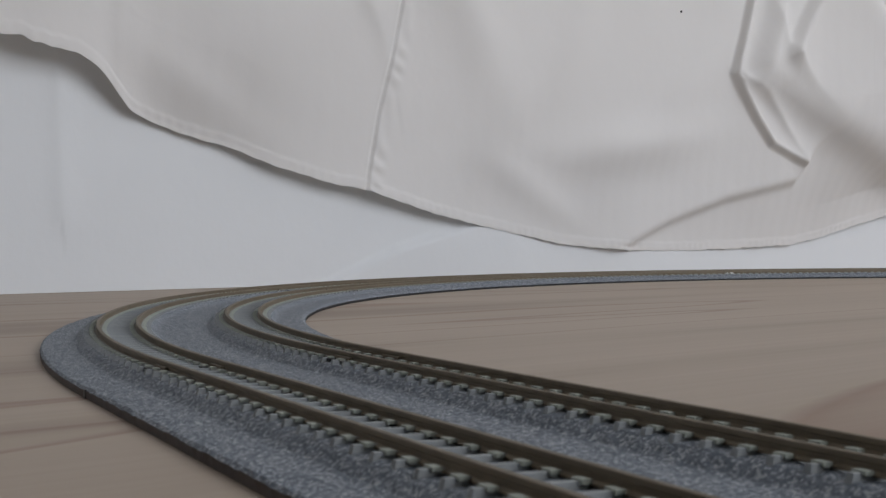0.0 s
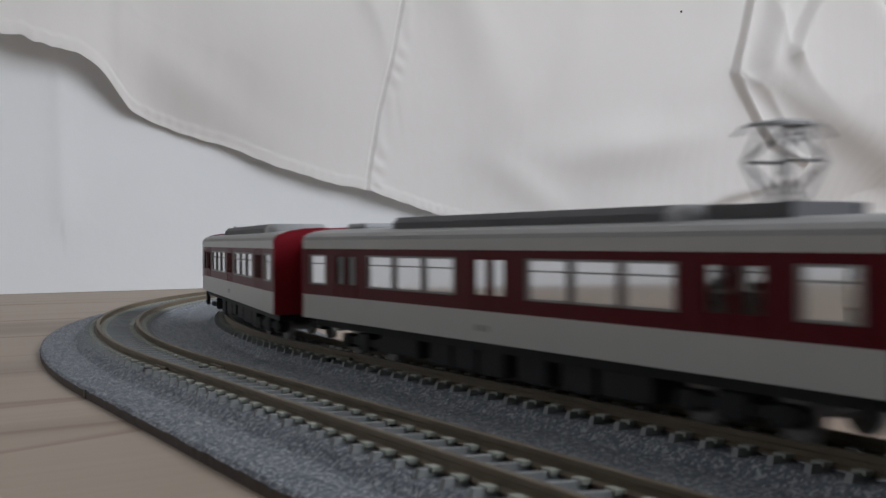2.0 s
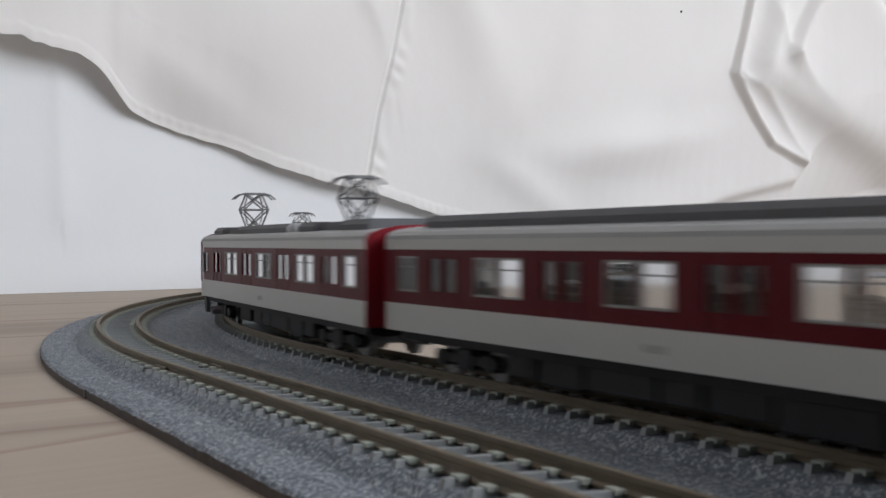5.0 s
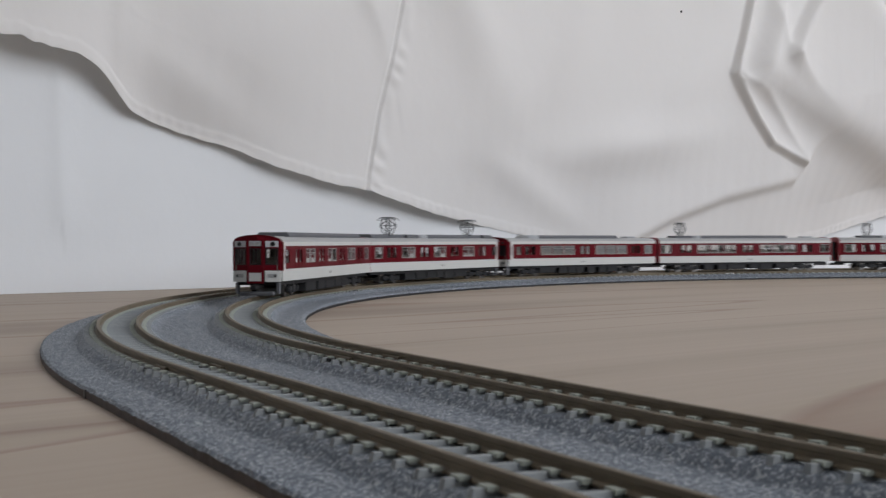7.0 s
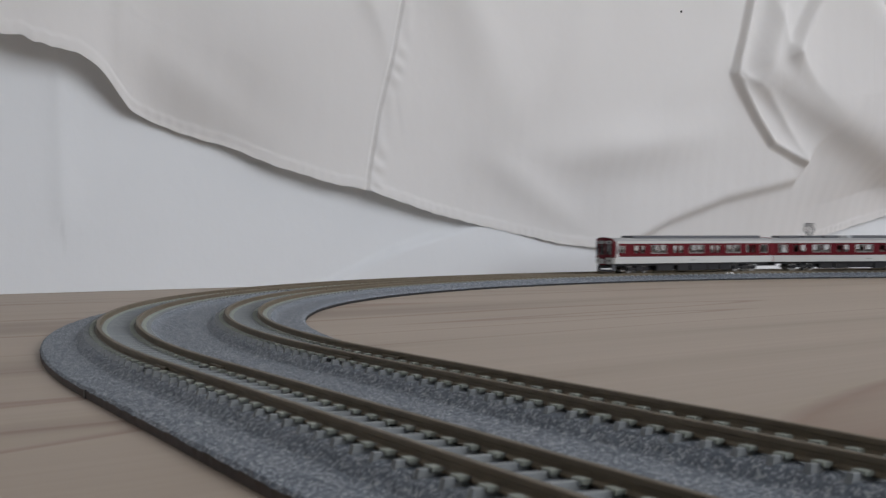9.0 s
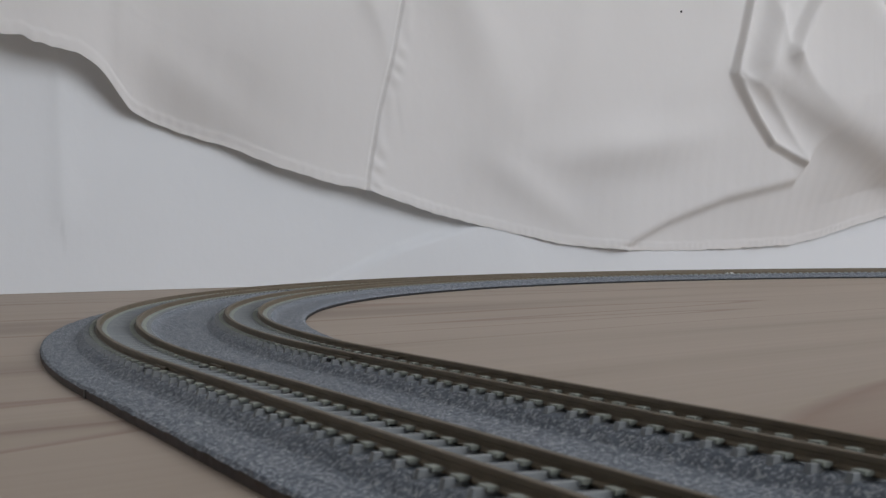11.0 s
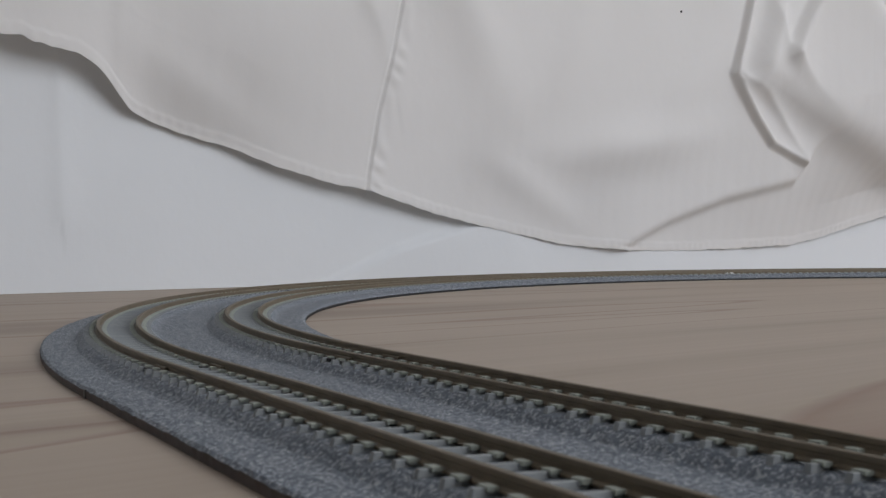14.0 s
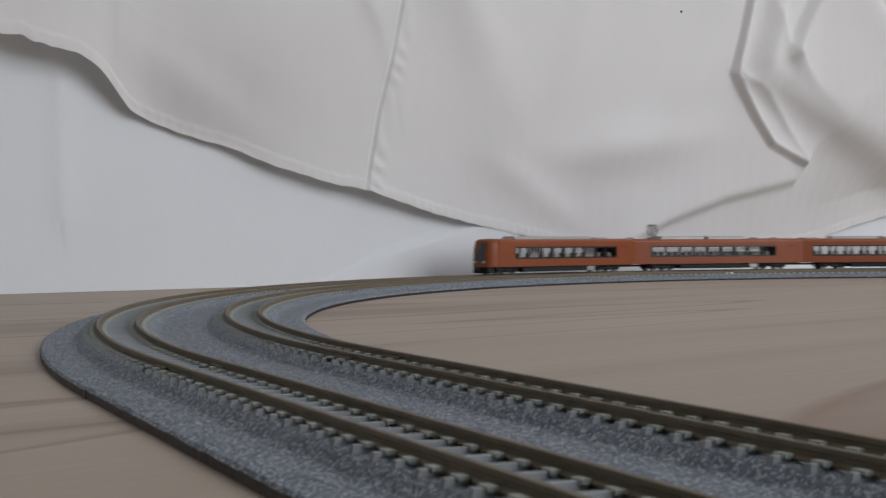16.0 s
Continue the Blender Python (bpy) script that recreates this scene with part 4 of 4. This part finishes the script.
def build_orange_car(nose, pantos, label, strip):
    """A sleek orange express car with one long dark window strip; nose: the driving end lies at -x."""
    car = new("train_car")
    tagged(car, label, "train car", "orange model express train")
    zs, ze = 4.8, 19.8
    sill, headz = 10.4, 16.2
    xa = -HALF + (15.0 if nose else 0.6)
    xb = HALF - 0.6
    s0, s1 = strip
    n = 9
    step = (s1 - s0) / n
    for side in (1, -1):
        bm = bmesh.new()
        panel(bm, xa, xb, zs, sill - 0.9, side)
        panel(bm, xa, xb, headz + 0.9, ze, side)
        panel(bm, xa, s0 - 0.8, sill - 0.9, headz + 0.9, side)
        panel(bm, s1 + 0.8, xb, sill - 0.9, headz + 0.9, side)
        part("side_panel", bm, M_ORANGE, car, "glossy metallic orange side")
        bm = bmesh.new()
        panel(bm, s0 - 0.8, s1 + 0.8, sill - 0.9, sill, side, 0.4, -0.05)
        panel(bm, s0 - 0.8, s1 + 0.8, headz, headz + 0.9, side, 0.4, -0.05)
        panel(bm, s0 - 0.8, s0, sill, headz, side, 0.4, -0.05)
        panel(bm, s1, s1 + 0.8, sill, headz, side, 0.4, -0.05)
        for i in range(1, n):
            c = s0 + i * step
            panel(bm, c - 0.7, c + 0.7, sill, headz, side, 0.4, -0.05)
        part("window_strip", bm, M_BLACK, car, "black surround of the long window strip")
        for i in range(n):
            a, b = s0 + i * step, s0 + (i + 1) * step
            bm = bmesh.new()
            y = side * (WIDE - 0.25)
            bm.faces.new([bm.verts.new((p * MM, y * MM, q * MM)) for p, q in ((a, sill), (b, sill), (b, headz), (a, headz))])
            pane = part("pane", bm, M_GLASS, car)
            pane.visible_shadow = False
        bm = bmesh.new()
        panel(bm, HALF - 14, HALF - 6, 16.8, 17.1, side, 0.1, 0.04)
        panel(bm, HALF - 13, HALF - 8, 15.8, 16.0, side, 0.1, 0.04)
        part("lettering_bar", bm, M_REDEND, car)
    bm = bmesh.new()
    o = [(9.3, 19.8), (9.1, 20.6), (8.2, 21.3), (6, 21.8), (3, 22.05), (0, 22.1), (-3, 22.05), (-6, 21.8), (-8.2, 21.3), (-9.1, 20.6), (-9.3, 19.8)]
    prism(bm, [(y * MM, z * MM) for y, z in o], xa * MM, xb * MM)
    part("roof", bm, M_ORANGE, car, "orange curved roof")
    for a, b in ((-46, -12), (-8, 22)) if not nose else ((-38, 30),):
        ac_unit(car, a, b, 21.7, 23.6, 5.6, M_SILVER)
    for a in ((-62, 38, 56) if not nose else (42,)):
        part("roof_box", block((a - 6) * MM, (a + 6) * MM, -4 * MM, 4 * MM, 21.7 * MM, 22.9 * MM, 0.0004), M_SILVER, car, "silver roof box")
    for a in pantos:
        build_pantograph(car, a, 21.8)
    o = [(WIDE, zs), (WIDE, 19.8), (8.6, 21.0), (6, 21.9), (0, 22.2), (-6, 21.9), (-8.6, 21.0), (-WIDE, 19.8), (-WIDE, zs)]
    for sx in (-1, 1):
        if nose and sx < 0:
            continue
        bm = bmesh.new()
        e0, e1 = sorted((sx * HALF, sx * (HALF - 0.6)))
        prism(bm, [(y * MM, z * MM) for y, z in o], e0 * MM, e1 * MM)
        part("end_wall", bm, M_ORANGE, car)
        g0, g1 = sorted((sx * HALF, sx * (HALF + 1.6)))
        part("gangway", block(g0 * MM, g1 * MM, -6.5 * MM, 6.5 * MM, 6 * MM, 20 * MM, 0.0004), M_ORANGE, car, "orange gangway cover")
    if nose:
        # rounded nose: sections that shrink and lean back towards the tip
        bm = bmesh.new()
        rings = []
        for k in range(8):
            t = k / 7
            x = xa - 8.0 * math.sin(t * math.pi / 2)
            w = WIDE * (1 - 0.5 * t ** 1.8)
            top = 22.1 - 2.0 * t ** 2.5
            ring = []
            for y, z in [(-1, 0), (-1, 0.55), (-0.97, 0.82), (-0.86, 0.94), (-0.6, 0.99), (0, 1), (0.6, 0.99), (0.86, 0.94), (0.97, 0.82), (1, 0.55), (1, 0)]:
                zz = zs + (top - zs) * z
                lean = 3.2 * max(0, (z - 0.35)) * t
                ring.append(bm.verts.new(((x + lean) * MM, y * w * MM, zz * MM)))
            rings.append(ring)
        for a, b in zip(rings, rings[1:]):
            for i in range(len(a) - 1):
                bm.faces.new((a[i], a[i + 1], b[i + 1], b[i]))
        bm.faces.new(rings[-1])
        bm.faces.new([r for r in rings[0]][::-1])
        part("nose", bm, M_ORANGE, car, "rounded orange nose", True)
        bm = bmesh.new()
        xs = -HALF + 7.0
        pts = [(-4.3, 8.6), (-4.7, 17.5), (-3.6, 20.6), (3.6, 20.6), (4.7, 17.5), (4.3, 8.6)]
        fr = [bm.verts.new(((xs - 0.35 + 3.0 * max(0, (z - 11) / 11)) * MM, y * MM, z * MM)) for y, z in pts]
        bk = [bm.verts.new(((xs + 4.5 + 3.0 * max(0, (z - 11) / 11)) * MM, y * 1.85 * MM, z * MM)) for y, z in pts]
        bm.faces.new(fr)
        for i in range(6):
            bm.faces.new((fr[i], fr[(i + 1) % 6], bk[(i + 1) % 6], bk[i]))
        ws = part("windscreen", bm, M_BLACK, car, "large black windscreen")
        for s in (-1, 1):
            bm = bmesh.new()
            cuboid(bm, (xs - 0.3) * MM, (xs + 1.5) * MM, (s * 4.0 - 0.8) * MM, (s * 4.0 + 0.8) * MM, 7.2 * MM, 8.8 * MM, 0.0003)
            part("headlight", bm, M_SIGN, car, "pale headlight")
        part("snow_guard", block((xs + 1) * MM, (xs + 6) * MM, -7 * MM, 7 * MM, 1.0 * MM, 4.9 * MM, 0.0005), M_UNDER, car)
    part("interior_floor", block(-52 * MM, 66 * MM, -8.4 * MM, 8.4 * MM, 6 * MM, 9.0 * MM), M_INSIDE, car)
    bm = bmesh.new()
    for i in range(n):
        c = s0 + (i + 0.5) * step
        for s in (-5.8, 5.8):
            cuboid(bm, (c - 1.2) * MM, (c + 1.2) * MM, (s - 2) * MM, (s + 2) * MM, 9 * MM, 13.0 * MM, 0.0004)
    part("seat", bm, M_INWALL, car, "grey seat backs")
    part("underframe", block(-56 * MM, 66 * MM, -7.6 * MM, 7.6 * MM, 3.9 * MM, 5.2 * MM), M_UNDER, car)
    for s in (-1, 1):
        part("equipment_box", block(-33 * MM, 22 * MM, (s * 6 - 2.2) * MM, (s * 6 + 2.2) * MM, 1.5 * MM, 4.6 * MM, 0.0004), M_UNDER, car)
        part("equipment_box", block(24 * MM, 31 * MM, (s * 6 - 2.2) * MM, (s * 6 + 2.2) * MM, 1.5 * MM, 4.6 * MM, 0.0004), M_SILVER, car, "pale equipment box")
    bogies = [build_bogie(car, -BOGIE_X), build_bogie(car, BOGIE_X)]
    for sx in (-1, 1):
        part("coupler", block(min(sx * 56, sx * (66 if nose and sx < 0 else 72)) * MM, max(sx * 56, sx * (66 if nose and sx < 0 else 72)) * MM, -1.0 * MM, 1.0 * MM, 3.0 * MM, 4.4 * MM, 0.0003), M_BLACK, car)
    return car, bogies


RED_RUN = [(0.0, -0.2775), (0.6, -0.1683), (1.2, -0.0614), (2.0, 0.0809), (3.0, 0.2546), (3.8, 0.3956), (4.2, 0.4652), (6.5, 0.8994), (9.2, 1.4110), (16.0, 2.7010)]


def red_s(t):
    """Centre of the leading red car along the inner track."""
    return float(interp(t, RED_RUN))


def orange_s(t):
    """Centre of the leading orange car along the outer track; it runs the other way."""
    return 0.6222 + 0.1957 * (16.0 - t)


PITCH_RED, PITCH_ORANGE = 0.145, 0.1402
SLACK = (0.0, 0.0015, 0.0, 0.003, 0.0045, 0.012)


def car_rows(s_of, shift, off, turned, tilt):
    rows, bog = [], ([], [])
    for i in range(65):
        t = i * 0.25
        s = s_of(t) + shift
        (pa, ha), (pb, hb) = loop(s - BOGIE_X * MM, off), loop(s + BOGIE_X * MM, off)
        c = (pa + pb) / 2
        hd = math.atan2(pb.y - pa.y, pb.x - pa.x)
        extra = math.pi if turned else 0
        m = Matrix.Translation((c.x, c.y, RAIL_Z + CANT / 2)) @ Matrix.Rotation(hd + extra, 4, "Z")
        rows.append((t, m))
        for k, h in ((0, ha), (1, hb)):
            d = (h - hd + math.pi) % (2 * math.pi) - math.pi
            x = (-BOGIE_X if k == 0 else BOGIE_X) * MM
            if turned:
                x = -x
            bog[k].append((t, Matrix.Translation((x, 0, 0)) @ Matrix.Rotation(d, 4, "Z")))
    return rows, (bog[::-1] if turned else bog)


# ---------------------------------------------------------------- build
build_room()
build_table()
build_backing()
build_sheet()

RED = [
    (build_red_car(True, [], [(-38, 35, 9)], "leading maroon and off-white model commuter car with a cab", antenna=True, length=1.0), False),
    (build_red_car(False, [-46], [(-34, 36, 5)], "maroon and off-white model commuter car with one pantograph", vents=(58,)), False),
    (build_red_car(False, [-47], [(-35, 34, 5)], "maroon and off-white model middle car with one raised pantograph", vents=(54,), end=63.4), False),
    (build_red_car(True, [], [(-34, 38, -9)], "maroon and off-white model car with a lit red tail lamp", vents=(-52,), tail=True, length=0.978), True),
    (build_red_car(True, [-37, 46], [(-9, 37, 5), (-29, -18, 0), (-62, -46, 0), (54, 64, 0)], "maroon and off-white model cab car with two pantographs", doors=DOORS_FOUR, length=1.0), False),
    (build_red_car(True, [], [(-60, 49, 0)], "rearmost maroon and off-white model car with a cab front", doors=DOORS_FOUR, length=0.975), True),
]
ORANGE = [
    build_orange_car(True, [], "orange model express driving car with a rounded nose", (-40.0, 50.0)),
    build_orange_car(False, [-50], "orange model express car with a long window strip", (-56.0, 45.0)),
    build_orange_car(False, [], "orange model express car with silver roof boxes", (-61.0, 45.0)),
]
track = build_track()
build_fittings(track)
build_sleepers(track)


def motions():
    for i, ((car, bogies), turned) in enumerate(RED):
        rows, bog = car_rows(red_s, SLACK[i] - PITCH_RED * i, -SPACING, turned, 0)
        walk(car, rows)
        for b, r in zip(bogies, bog):
            walk(b, r)
    for i, (car, bogies) in enumerate(ORANGE):
        rows, bog = car_rows(orange_s, PITCH_ORANGE * i, 0.0, False, 0)
        walk(car, rows)
        for b, r in zip(bogies, bog):
            walk(b, r)


motions()
